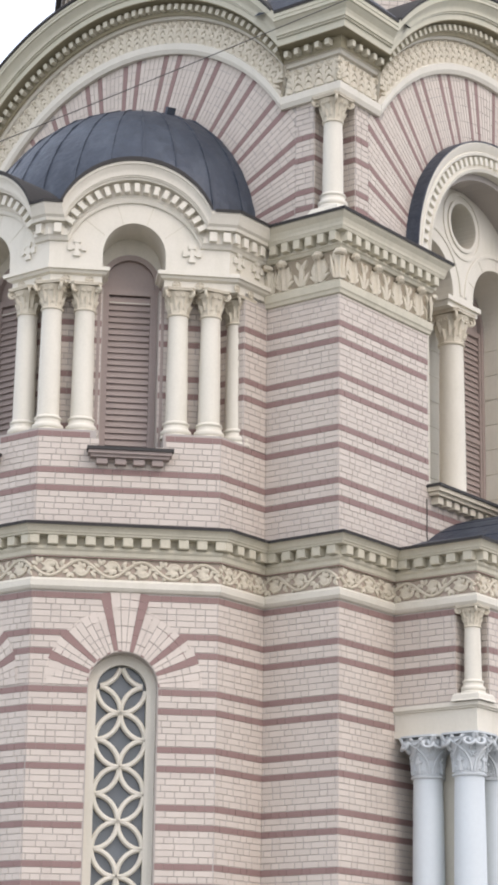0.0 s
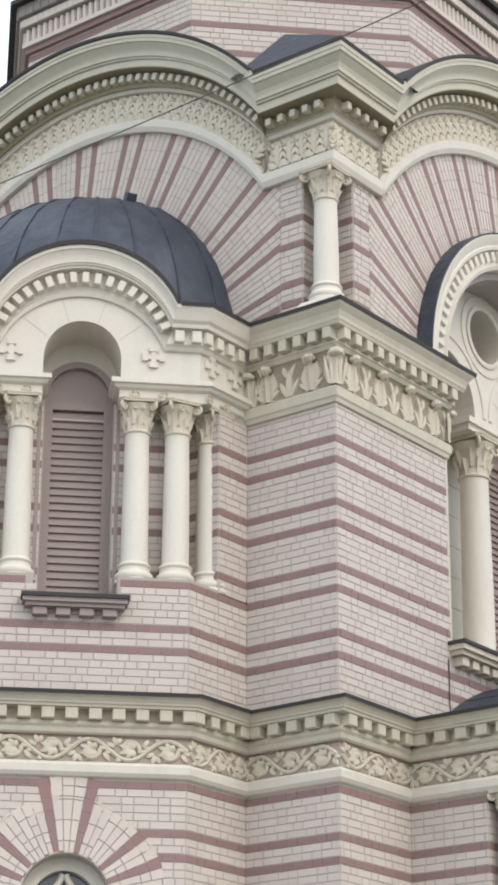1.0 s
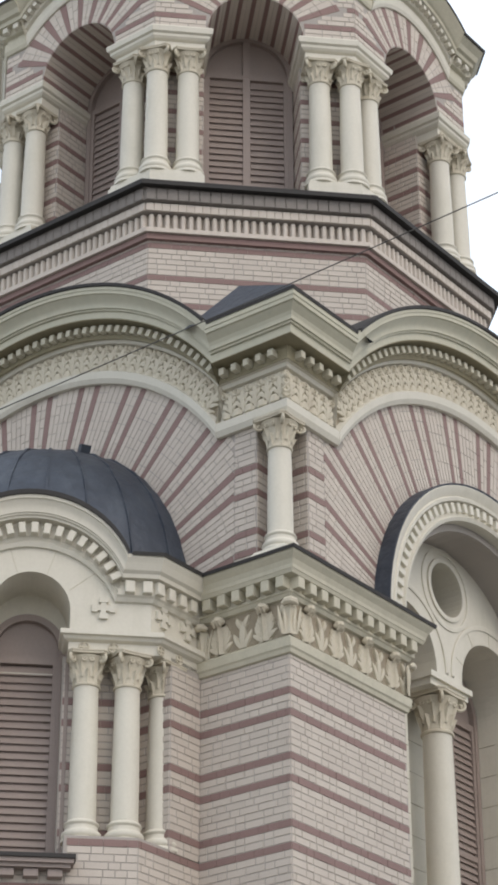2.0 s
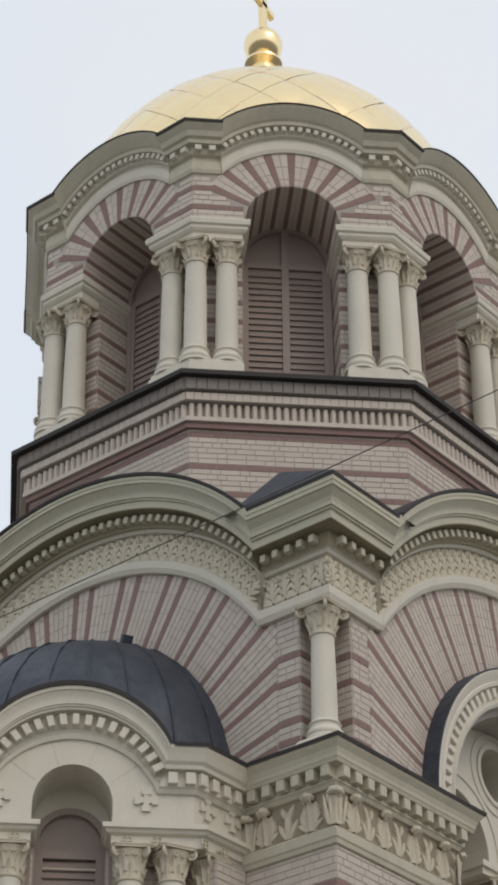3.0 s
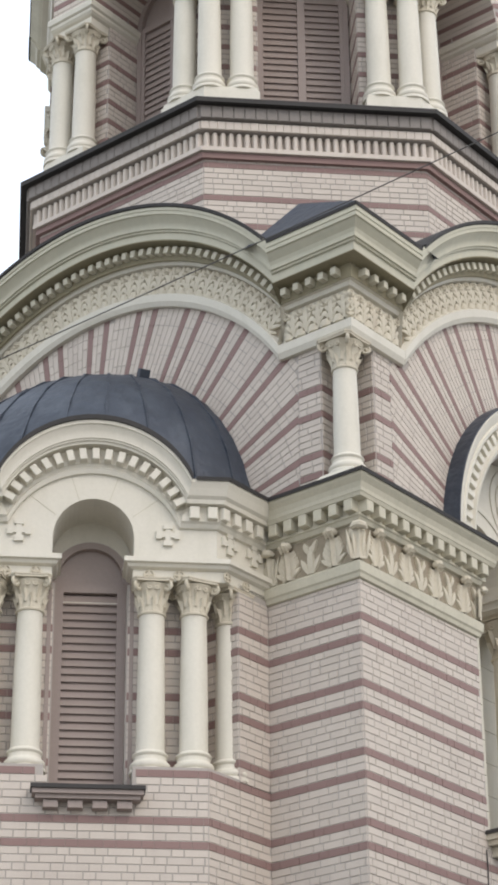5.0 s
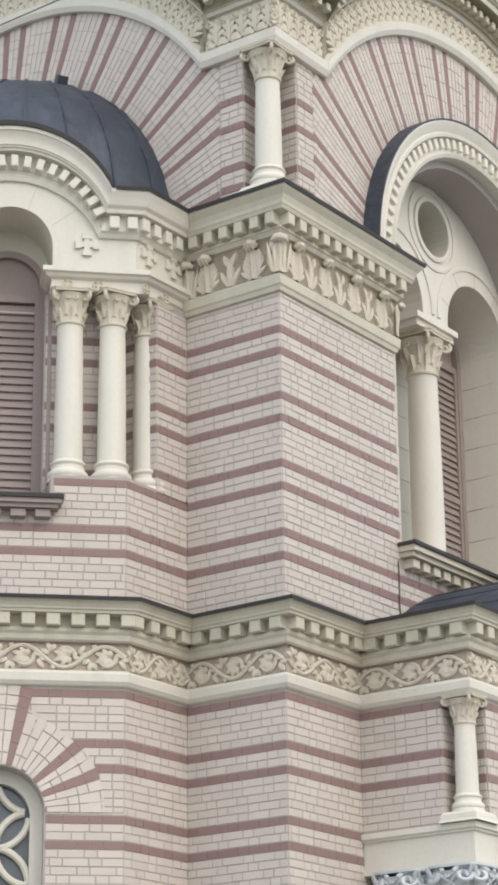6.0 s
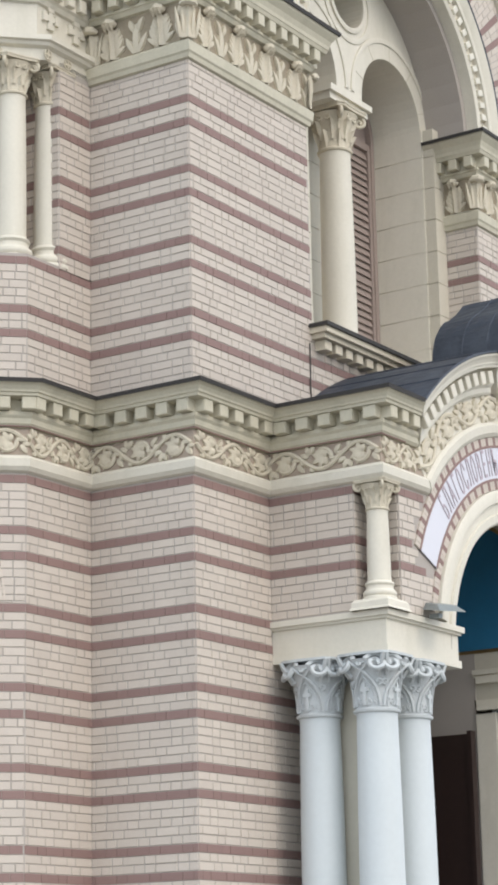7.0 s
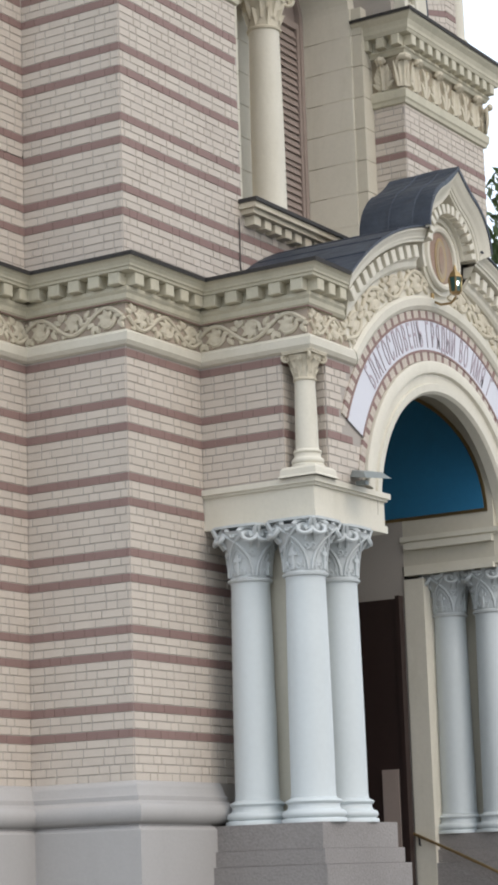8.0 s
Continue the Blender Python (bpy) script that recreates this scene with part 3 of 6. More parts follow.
def lobe_into(geo, x, y, ang, length, w, z):
    """A rounded carved lobe, a flat half drop pointing along ang."""
    m = pose(x, y, 0, 0, 0, ang)
    rows = []
    for k in range(7):
        u = k / 6
        half = w / 2 * math.sin(math.pi * (0.12 + 0.86 * u)) ** 0.8
        top = z * (0.45 + 0.55 * math.sin(math.pi * u))
        rows.append([m @ Vector(q) for q in ((length * u, -half, 0), (length * u, -half * 0.75, top * 0.75), (length * u, 0, top * 0.8), (length * u, half * 0.75, top * 0.75), (length * u, half, 0))])
    geo.grid(rows, False, flip=True)


def vine_geo(w, h):
    """Half a wave of a carved vine: the stem dips under a scroll that curls in round a lobed leaf."""
    g = Geo()
    n = 16
    stem = lambda x: -h * 0.4 * math.cos(math.pi * x / w)
    g.tube([(w * (i / n - 0.5), stem(w * (i / n - 0.5)), 0.014) for i in range(n + 1)], 0.021, 6)
    g.tube([(w * 0.46, stem(w * 0.46), 0.012)] + spiral_points(0.0, h * 0.05, h * 0.4, 0.62, -0.3, 0.014, 24, 1, 0.4), [0.021] * 14 + [0.017] * 12, 6)
    for a, k in ((75, 0.24), (120, 0.32), (160, 0.36), (200, 0.36), (240, 0.3), (285, 0.22)):
        lobe_into(g, w * 0.09, h * 0.02, a, h * k * 1.45, h * 0.25, 0.042)
    for x, y, a, k in ((-0.33, 0.18, 105, 0.3), (-0.36, 0.1, 150, 0.26), (-0.3, 0.22, 62, 0.24), (0.36, 0.12, 55, 0.3), (0.4, 0.05, 15, 0.2), (-0.2, -0.36, 200, 0.16)):
        lobe_into(g, x * w, y * h, a, h * k * 1.3, h * 0.22, 0.038)
    return g


# the ground's brown holds dirt and painted shade behind the vine
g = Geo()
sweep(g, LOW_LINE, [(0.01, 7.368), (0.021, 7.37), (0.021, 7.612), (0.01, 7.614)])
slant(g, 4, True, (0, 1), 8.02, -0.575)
part("frieze_ground", g, FRIEZE, cornice_low, "dirt-stained ground of the frieze, darkened for shade behind the relief")
# thin dark red strip along the top of the frieze
g = Geo()
sweep(g, LOW_LINE, [(0.04, 7.619), (0.056, 7.62), (0.06, 7.632), (0.04, 7.634)])
part("dirt_line", g, RED, cornice_low, "thin dark red line over the frieze")
VINE = vine_geo(0.36, 0.25).mesh("vine_scroll", RELIEF, True)
FLIP = Matrix.Diagonal((1, -1, 1, 1))
count = 0
for face, a, b in LOW_RUNS:
    b = b + (0.2 if face is PFRONT else 0.0)
    n = max(1, round((b - a) / 0.36))
    for i in range(n):
        count += 1
        w = (b - a) / n
        m = face.at(a + (i + 0.5) * w, 7.49, 0.018) @ Matrix.Diagonal((w / 0.36, 1, 1, 1))
        put("vine_scroll", VINE, m @ FLIP if count % 2 else m, cornice_low, "carved stone vine scroll")

# ---- upper cornice of the piers ----
UP_PROFILE = [(0.0, 11.2), (0.03, 11.21), (0.04, 11.25), (0.055, 11.27), (0.063, 11.36), (0.03, 11.39), (0.012, 11.4), (0.012, 11.79), (0.05, 11.8), (0.07, 11.84), (0.085, 11.85), (0.085, 11.874), (0.05, 11.877), (0.05, 12.0), (0.165, 12.01), (0.18, 12.05)]
UP_CROWN = [(0.15, 12.045), (0.185, 12.05), (0.19, 12.09), (0.21, 12.14), (0.25, 12.19), (0.26, 12.21), (0.26, 12.235), (0.0, 12.27)]


def fan_leaf_into(g, x, w, h, head):
    """A carved leaf of many lobes spreading from a stalk."""
    leaf_into(g, pose(x, -h / 2, 0), w * 0.62, h * 0.9, head * 0.6, 3)
    for sd in (-1, 1):
        for y, a, k in ((-0.46, 28, 0.5), (-0.4, 48, 0.62), (-0.26, 50, 0.56), (-0.1, 54, 0.46), (0.06, 58, 0.36)):
            ang = a if sd > 0 else 180 - a
            lobe_into(g, x + sd * w * 0.1, y * h, ang + sd * 14, w * k * 0.85, 0.056, 0.045)
    if head:
        g.tube([(x - w * 0.17, h * 0.36, head * 0.5), (x - w * 0.1, h * 0.4, head * 0.75), (x, h * 0.41, head), (x + w * 0.1, h * 0.4, head * 0.75), (x + w * 0.17, h * 0.36, head * 0.5)], [0.02, 0.045, 0.055, 0.045, 0.02], 8)
        for q in (-0.1, 0.0, 0.1):
            g.tube([(x + w * q, h * 0.4, head + 0.04), (x + w * q * 1.1, h * 0.24, head * 0.9)], [0.02, 0.01], 5)


ACG = Geo()
fan_leaf_into(ACG, 0.0, 0.34, 0.39, 0.075)
for sd in (-1, 1):
    lobe_into(ACG, sd * 0.255, -0.19, 90, 0.3, 0.07, 0.04)
    lobe_into(ACG, sd * 0.235, -0.19, 90 + sd * 25, 0.2, 0.06, 0.04)
    lobe_into(ACG, sd * 0.24, 0.02, 90 + sd * 20, 0.15, 0.06, 0.05)
ACANTHUS = ACG.mesh("acanthus_leaf", RELIEF, True)
ACG = Geo()
leaf_into(ACG, pose(0, -0.195, 0), 0.22, 0.36, 0.035, 1)
for x in (-0.09, -0.045, 0.0, 0.045, 0.09):  # ribs of the broad leaf
    lobe_into(ACG, x * 0.85, -0.19, 90 - x * 90, 0.31, 0.036, 0.05)
ACG.tube([(-0.08, 0.125, 0.045), (-0.05, 0.145, 0.075), (0.0, 0.15, 0.09), (0.05, 0.145, 0.075), (0.08, 0.125, 0.045)], [0.018, 0.036, 0.044, 0.036, 0.018], 8)
CORNERLEAF = ACG.mesh("corner_leaf", RELIEF, True)


def pier_cornice(name, path, runs, corners, label):
    g = Geo()
    sweep(g, path, UP_PROFILE)
    ob = solid(name, g, MOSSY, label, "cornice")
    g = Geo()
    sweep(g, path, UP_CROWN)
    part("crown_moulding", g, MOSSY, ob, "weathered greenish crown moulding")
    flashing(ob, path, 0.26, 12.238)
    # dirt and the leaves' recess shade share this strip's dark colour
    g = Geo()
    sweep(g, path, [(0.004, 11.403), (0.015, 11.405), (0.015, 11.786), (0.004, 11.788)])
    part("frieze_ground", g, DIRTSHADE, ob, "dirt-stained ground of the frieze, darkened for shade behind the relief")
    for face, a, b, left, right, leaves in runs:
        dentils(face, a + left, b + right, 11.88, 12.004, 0.05, 0.168, 0.205, ob, MOSSY, 0.52)
        n = max(1, round((b - a) / 0.52)) if leaves else 0
        for i in range(n):
            w = (b - a) / n
            put("acanthus_leaf", ACANTHUS, face.at(a + (i + 0.5) * w, 11.595, 0.012) @ Matrix.Diagonal((w / 0.52, 1, 1, 1)), ob, "carved stone acanthus leaf")
    for face in corners:
        put("acanthus_leaf", CORNERLEAF, face.at(0, 11.595, 0.0), ob, "carved corner leaf with a curled head")
    return ob


NRET, FRET2 = Face(0, PW, 90, 0), Face(0, 2 * YC - 0.0, 90, 0)
pier_cornice("cornice_upper_near", [(TX + 2.4, 0.0), (0.0, 0.0), (0.0, PW), (-0.9, PW)],
             [(A0, TX + TR, 0.0, 0.1, 0.1, True), (B0, 0.0, PW, -0.1, 0.1, True), (NRET, 0.0, 0.5, -0.1, 0, True)], [Face(0, 0, -45, 0.02), Face(0, PW, 45, 0.02), Face(TX + TR + 0.05, 0, -90, 0.01)], "weathered stone pier cornice with acanthus leaves")
pier_cornice("cornice_upper_far", [(-0.53, PF), (0.0, PF), (0.0, PF + PW), (-1.2, PF + PW)],
             [(FRET, -0.5, 0.0, 0.0, 0.1, True), (B0, PF, PF + PW, -0.1, 0.1, True)], [Face(0, PF, -45, 0.02), Face(0, PF + PW, 45, 0.02)], "weathered stone pier cornice with acanthus leaves")

# ---- the great gables: string course, leaf frieze, bracketed cornice ----
STR_IN, ROOF_OUT = (2.94, 14.0, 15.5), (3.13, 15.2, 16.6)


def gable_top(s, arc):
    r_half, z0, z1 = arc
    sag = z1 - z0
    r = (r_half ** 2 + sag ** 2) / (2 * sag)
    return z1 - r + math.sqrt(max(0, r * r - s * s)) if abs(s) < r_half else z0


PAL = Geo()
lobe_into(PAL, 0, -0.15, 90, 0.3, 0.07, 0.035)
for sd in (-1, 1):
    for y, a, k in ((-0.155, 6, 0.1), (-0.15, 32, 0.12), (-0.1, 50, 0.14), (-0.03, 58, 0.12), (0.04, 66, 0.1)):
        lobe_into(PAL, sd * 0.012, y, a if sd > 0 else 180 - a, k, 0.052, 0.034)
    PAL.tube(spiral_points(sd * 0.075, 0.08, 0.04, 1.1, 1.57, 0.02, 10, sd), 0.013, 5)
PALMETTE = PAL.mesh("palmette", RELIEF, True)
BRACKET = unit_box(0.07, 0.085, 0.1).mesh("bracket", MOSSY)
GABLE_BAND = [(0.0, -0.05), (0.0, 0.06), (0.05, 0.09), (0.13, 0.1), (0.16, 0.04), (0.17, 0.03), (0.46, 0.03), (0.47, 0.08), (0.5, 0.1), (0.5, 0.14)]
GABLE_SOFFIT = [(0.497, 0.12), (0.5, 0.145), (0.655, 0.15), (0.66, 0.32), (0.67, 0.322)]
GABLE_CROWN = [(0.665, 0.15), (0.67, 0.32), (0.745, 0.325), (0.748, 0.35), (0.768, 0.35), (0.771, 0.372), (0.79, 0.372), (0.81, 0.375), (0.84, 0.392), (0.875, 0.43), (0.9, 0.452), (0.903, 0.472), (0.94, 0.474), (0.943, 0.484), (1.0, 0.486), (1.0, -3.0), (0.7, -3.0)]
FLAT = [(0.0, 14.0), (0.057, 14.0), (0.087, 14.06), (0.097, 14.15), (0.04, 14.19), (0.027, 14.2), (0.027, 14.55), (0.077, 14.56), (0.097, 14.6), (0.137, 14.605)]
FLATSOFFIT = [(0.11, 14.603), (0.142, 14.608), (0.147, 14.775), (0.317, 14.78), (0.319, 14.788)]
FLATCROWN = [(0.15, 14.78), (0.317, 14.787), (0.325, 14.88), (0.35, 14.884), (0.35, 14.908), (0.372, 14.912), (0.372, 14.936), (0.375, 14.96), (0.392, 15.0), (0.43, 15.045), (0.452, 15.075), (0.472, 15.08), (0.474, 15.125), (0.484, 15.13), (0.486, 15.2), (0.2, 15.25)]
FAN_Z, FAN_STEP = 11.87, 1.34
CUT = 3.15  # beyond this the courses run level


def fan_red(i):
    return (i + 6) % 9 in (0, 3)


def great_gable(n, face, sign, low_r, aside):
    s_c = sign * YC
    s_a = s_c + aside  # the arch's own axis
    arc_in, arc_out = ((half - aside, z0, z1 - 0.2 * aside) for half, z0, z1 in (STR_IN, ROOF_OUT))
    g = Geo()
    arch_panel(g, face, s_c - 3.45, s_c + 3.45, 12.2, lambda s: gable_top(s - s_a, arc_in) + 0.3, 1.75 if low_r else 0, 12.24, -0.5, 0.0, 0, s_c, 1.75)
    wall = solid("wall_gable_%d" % n, g, MORTAR, "gable wall of radiating pale and red brick", "wall")
    b = Geo()

    def inside(s, z):
        q = s - s_c
        return abs(q) < CUT + 0.01 and z < gable_top(s - s_a, arc_in) + 0.03 and z > 12.2 and (not low_r or math.hypot(q, z - 12.24) > 2.1)

    fan(b, face, s_c, FAN_Z, 1.9, 3.75, 5 * FAN_STEP, 180 - 5 * FAN_STEP, FAN_STEP, fan_red, 7 + n, inside, edge=CUT)
    reds = []
    for i in range(60):
        if fan_red(i):
            reds.append(FAN_Z + CUT * math.tan(radians((5 + i + 0.5) * FAN_STEP)))
    rng = random.Random(n)
    for side in (-1, 1):
        lo, hi = CUT, 3.45
        for q in courses(lo, hi, 12.25, 14.02, 14.02, 50 + n):
            red = any(q[2] <= z < q[3] for z in reds)
            a, c = (q[0], q[1]) if side > 0 else (-q[1], -q[0])
            brick_into(b, face, (s_c + a, s_c + c, q[2], q[3], red), rng)
    part("brickwork", b, [BRICK, RED], wall, "radiating pale bricks with paired red courses", kind="stuff")
    g = Geo()
    arcband(g, face, arc_in, arc_out, GABLE_BAND, 48, 0, s_a, -1.002, 1.002)
    corn = solid("cornice_gable_%d" % n, g, CREAM, "arched stone cornice over the gable, with a leaf frieze", "cornice")
    g = Geo()
    arcband(g, face, arc_in, arc_out, GABLE_SOFFIT, 48, 0, s_a, -1.002, 1.002)
    part("soffit", g, OLIVE, corn, "dark olive soffit")
    # strip coloured for dirt and for the dark hollows between palmettes
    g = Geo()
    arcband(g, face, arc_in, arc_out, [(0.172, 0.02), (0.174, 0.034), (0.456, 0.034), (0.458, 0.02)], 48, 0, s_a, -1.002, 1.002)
    part("frieze_ground", g, DIRTSHADE, corn, "dirt-stained ground of the frieze, darkened for shade behind the relief")
    g = Geo()
    arcband(g, face, arc_in, arc_out, GABLE_CROWN, 48, 0, s_a, -1.002, 1.002)
    part("crown_moulding", g, [GREENISH], corn, "greenish weathered crown moulding", smooth=True)
    g = Geo()
    arcband(g, face, arc_in, arc_out, [(0.975, 0.486), (0.985, 0.505), (1.015, 0.51), (1.02, 0.48), (1.02, -3.0)], 48, 0, s_a, -0.975, 0.975)
    part("flashing", g, DARKMETAL, corn, "dark sheet-metal edge")
    for i in range(39):
        t = -0.95 + 1.9 * i / 38
        x, z, ang = between(arc_in, arc_out, 0.315, t)
        put("palmette", PALMETTE, face.at(s_a + x, z, 0.03, -math.degrees(ang)) @ Matrix.Diagonal((1.15, 1.1, 1.7, 1)), corn, "carved stone palmette")
    for i in range(47):
        x, z, ang = between(arc_in, arc_out, 0.585, -0.96 + 1.92 * i / 46)
        put("bracket", BRACKET, face.at(s_a + x, z, 0.14, -math.degrees(ang)), corn, "small stone bracket")
    return wall


gable_a, gable_b = great_gable(1, AU, -1, False, 0.3), great_gable(2, BU, 1, True, 0.0)
g = Geo()
CORNER = [(-0.965, 0.06), (-0.06, 0.06), (-0.06, 0.965)]


def corner_sweep(geo, profile):
    sweep(geo, CORNER, profile)
    slant(geo, len(profile), False, (1, 0), 14.0, 0.158)
    slant(geo, len(profile), True, (0, -1), 14.0, 0.158)


corner_sweep(g, FLAT)
corn = solid("cornice_corner", g, CREAM, "stone cornice breaking round the corner", "cornice")
g = Geo()
corner_sweep(g, FLATSOFFIT)
part("soffit", g, OLIVE, corn, "dark olive soffit")
g = Geo()
corner_sweep(g, FLATCROWN)
part("crown_moulding", g, GREENISH, corn, "greenish weathered crown moulding")
flashing(corn, [(-0.77, 0.06), (-0.06, 0.06), (-0.06, 0.77)], 0.48, 15.205)
for face, a, b in ((AU, -0.84, 0.0), (BU, 0.0, 0.84)):
    for i in range(5):
        s = a + (b - a) * (i + 0.5) / 5
        put("palmette", PALMETTE, face.at(s, 14.375, 0.03) @ Matrix.Diagonal((1.15, 1.1, 1.7, 1)), corn, "carved stone palmette")
        put("bracket", BRACKET, face.at(s, 14.69, 0.14), corn, "small stone bracket")
g = Geo()
tip = (0.42, -0.42, 15.24)
g.add([tip, (-1.1, -0.42, 15.24), (0.42, 1.1, 15.24), (-0.92, 0.36, 16.14), (-0.36, 0.92, 16.0), (-1.75, 0.5, 15.95), (-0.5, 1.75, 15.8), (-1.6, 1.6, 16.2)],
      [(0, 3, 1), (0, 2, 4), (0, 4, 3), (1, 3, 5), (2, 6, 4), (3, 4, 7), (3, 7, 5), (4, 6, 7)])
solid("roof_corner", g, METAL, "small blue-grey sheet-metal hip roof at the corner", "roof")
g = Geo()
g.prism([(-7.35, 0.45), (-0.45, 0.45), (-0.45, 2.05), (-1.7, 2.05), (-1.7, 5.75), (-0.45, 5.75), (-0.45, 7.35), (-7.35, 7.35)], 12.2, 14.9)
solid("wall_block_upper", g, MORTAR, "plain upper block behind the gables", "wall")

# ---- brick of the walls below ----
PHASE_LOW, PHASE_MID = 6.732, 10.85


def low_window(s, z):
    """Outside the arched window and its fan."""
    return not (abs(s) < 0.43 and z < 6.06) and not (z >= 6.06 and (math.hypot(s, z - 6.06) < 0.84 or abs(s) < 0.12))


runs = [(B0, PY, 1.95, 3.27, 5.66, PHASE_LOW, None), (A0, TX + TR, 0.0, 8.0, 11.2, PHASE_MID, None), (B0, 0.0, PW, 8.0, 11.2, PHASE_MID, None),
        (FRET, -0.5, 0.0, 8.0, 11.2, PHASE_MID, None), (B0, PF, PF + PW, 8.0, 11.2, PHASE_MID, None), (B0, PW, PF, 8.0, 9.0, PHASE_MID, None),
        (B0, PY2, 7.8, 3.27, 7.21, PHASE_LOW, None), (A0, -7.8, TX - TR, 3.27, 11.2, PHASE_LOW, None)]
brickwork(wall_block, runs, 3)
truns = []
for k in (-135, -90, -45):
    truns += [(TF[k], -TH, -0.43, 3.27, 6.06, PHASE_LOW, None), (TF[k], 0.43, TH, 3.27, 6.06, PHASE_LOW, None), (TF[k], -TH, TH, 6.06, 7.21, PHASE_LOW, low_window), (TF[k], -TH, TH, 8.0, 9.25, PHASE_MID, lambda s, z: abs(s) > 0.43 or z < 8.95)]
truns += [(TF[0], -TH, -TY, 3.27, 7.21, PHASE_LOW, None), (TF[0], -TH, -0.68, 8.0, 9.25, PHASE_MID, None), (TF[0], -0.68, -TY, 8.0, 11.2, PHASE_MID, None), (Face(0, TY - 0.68, -90, 0), TX + 2.31, TX + TR, 9.25, 11.2, PHASE_MID, None)]
NICHE = {k: Face(TX, TY, k, 2.31) for k in (-135, -90, -45, 0)}
for k in (-135, -90, -45, 0):
    truns += [(NICHE[k], -0.95, -0.37, 9.25, 11.25, PHASE_MID, None), (NICHE[k], 0.37, 0.95, 9.25, 11.25, PHASE_MID, None)]
brickwork(wall_turret, truns, 5, lambda face, q: face is TF[-45] and (q[2] > 8 or q[2] > 6.06 and q[0] > 0.3))
g = Geo()
for k in (-135, -90, -45):
    fan(g, TF[k], 0, 6.06, 0.44, 0.97, 0, 180, 180 / 29, lambda i: i in (3, 6, 12, 16, 22, 25), 60 + k, lambda s, z: z < 7.21, 0.2, 0.01)
    fan(g, TF[k], 0, 6.06, 0.97, 1.2, 180 * 12 / 29, 180 * 17 / 29, 180 / 29, lambda i: i in (0, 4), 80 + k, lambda s, z: z < 7.19, 0.2, 0.01)
part("fan_brickwork", g, [BRICK, RED], wall_turret, "brick fan over the window", kind="stuff")
for k in (-135, -90, -45, 0):
    g = Geo()
    for a, b in ((-0.96, -0.36), (0.36, 0.96)):
        NICHE[k].box(g, a, b, 9.2, 11.3, -0.35, 0.0)
    if k == 0:
        TF[0].box(g, -0.68, -0.1, 9.2, 11.3, -0.6, 0.0)
    part("niche_wall", g, MORTAR, wall_turret)

# ---- the corner columns in the notches of the gables ----
NOTCH = [(Face(-0.45, 0, 0, 0), 0.06, 0.45), (Face(0, 0.45, -90, 0), -0.45, -0.06)]
g, rng = Geo(), random.Random(4)
NOTCH_RED = [FAN_Z + CUT * math.tan(radians((5 + i + 0.5) * FAN_STEP)) for i in range(60) if fan_red(i)]
for face, a, b in NOTCH:
    for q in courses(a, b, 12.27, 14.02, 14.02, 9):
        brick_into(g, face, (*q[:4], any(q[2] <= z < q[3] for z in NOTCH_RED)), rng)
part("notch_brickwork", g, [BRICK, RED], gable_a, kind="stuff")
column_foot(-0.2, 0.14, 12.26, 12.42, 0.28, 0.2)
column(-0.2, 0.14, 12.42, 14.0, 0.138, 0.36, "cream stone colonnette in the corner notch of the gable", "corner colonnettes", CREAM, RELIEF)
column_foot(-0.23, 7.65, 12.26, 12.42, 0.28, 0.19)
column(-0.23, 7.65, 12.42, 14.0, 0.125, 0.36, "cream stone colonnette in the corner notch of the gable", "corner colonnettes", CREAM, RELIEF)


# ---- plates with openings ----
def plate(geo, face, loops, d0, d1, mat=0):
    """A flat plate in a wall plane, d0 to d1 deep; the first loop is its outline, the others are holes."""
    bm = bmesh.new()
    edges = []
    for loop in loops:
        vs = [bm.verts.new((s, z, 0)) for s, z in loop]
        edges += [bm.edges.new((vs[i], vs[(i + 1) % len(vs)])) for i in range(len(vs))]
    bmesh.ops.triangle_fill(bm, use_beauty=True, use_dissolve=False, edges=edges, normal=(0, 0, 1))
    bm.verts.index_update()
    co = [v.co.copy() for v in bm.verts]
    tri = [[v.index for v in f.verts] for f in bm.faces]
    bm.free()
    tri = [t if (co[t[1]] - co[t[0]]).cross(co[t[2]] - co[t[0]]).z > 0 else t[::-1] for t in tri]
    geo.add([face.p(c.x, c.y, d1) for c in co], tri, mat)
    geo.add([face.p(c.x, c.y, d0) for c in co], [t[::-1] for t in tri], mat)
    for loop in loops:
        area = sum(loop[i - 1][0] * loop[i][1] - loop[i][0] * loop[i - 1][1] for i in range(len(loop)))
        want = loop if (area > 0) == (loop is loops[0]) else loop[::-1]
        n = len(want)
        geo.add([face.p(s, z, d0) for s, z in want] + [face.p(s, z, d1) for s, z in want], [(i, (i + 1) % n, n + (i + 1) % n, n + i) for i in range(n)], mat)


def arc_loop(s, z, r, a0, a1, n):
    return [(s + r * math.cos(radians(a0 + (a1 - a0) * i / n)), z + r * math.sin(radians(a0 + (a1 - a0) * i / n))) for i in range(n + 1)]


WINDOWS = [0]


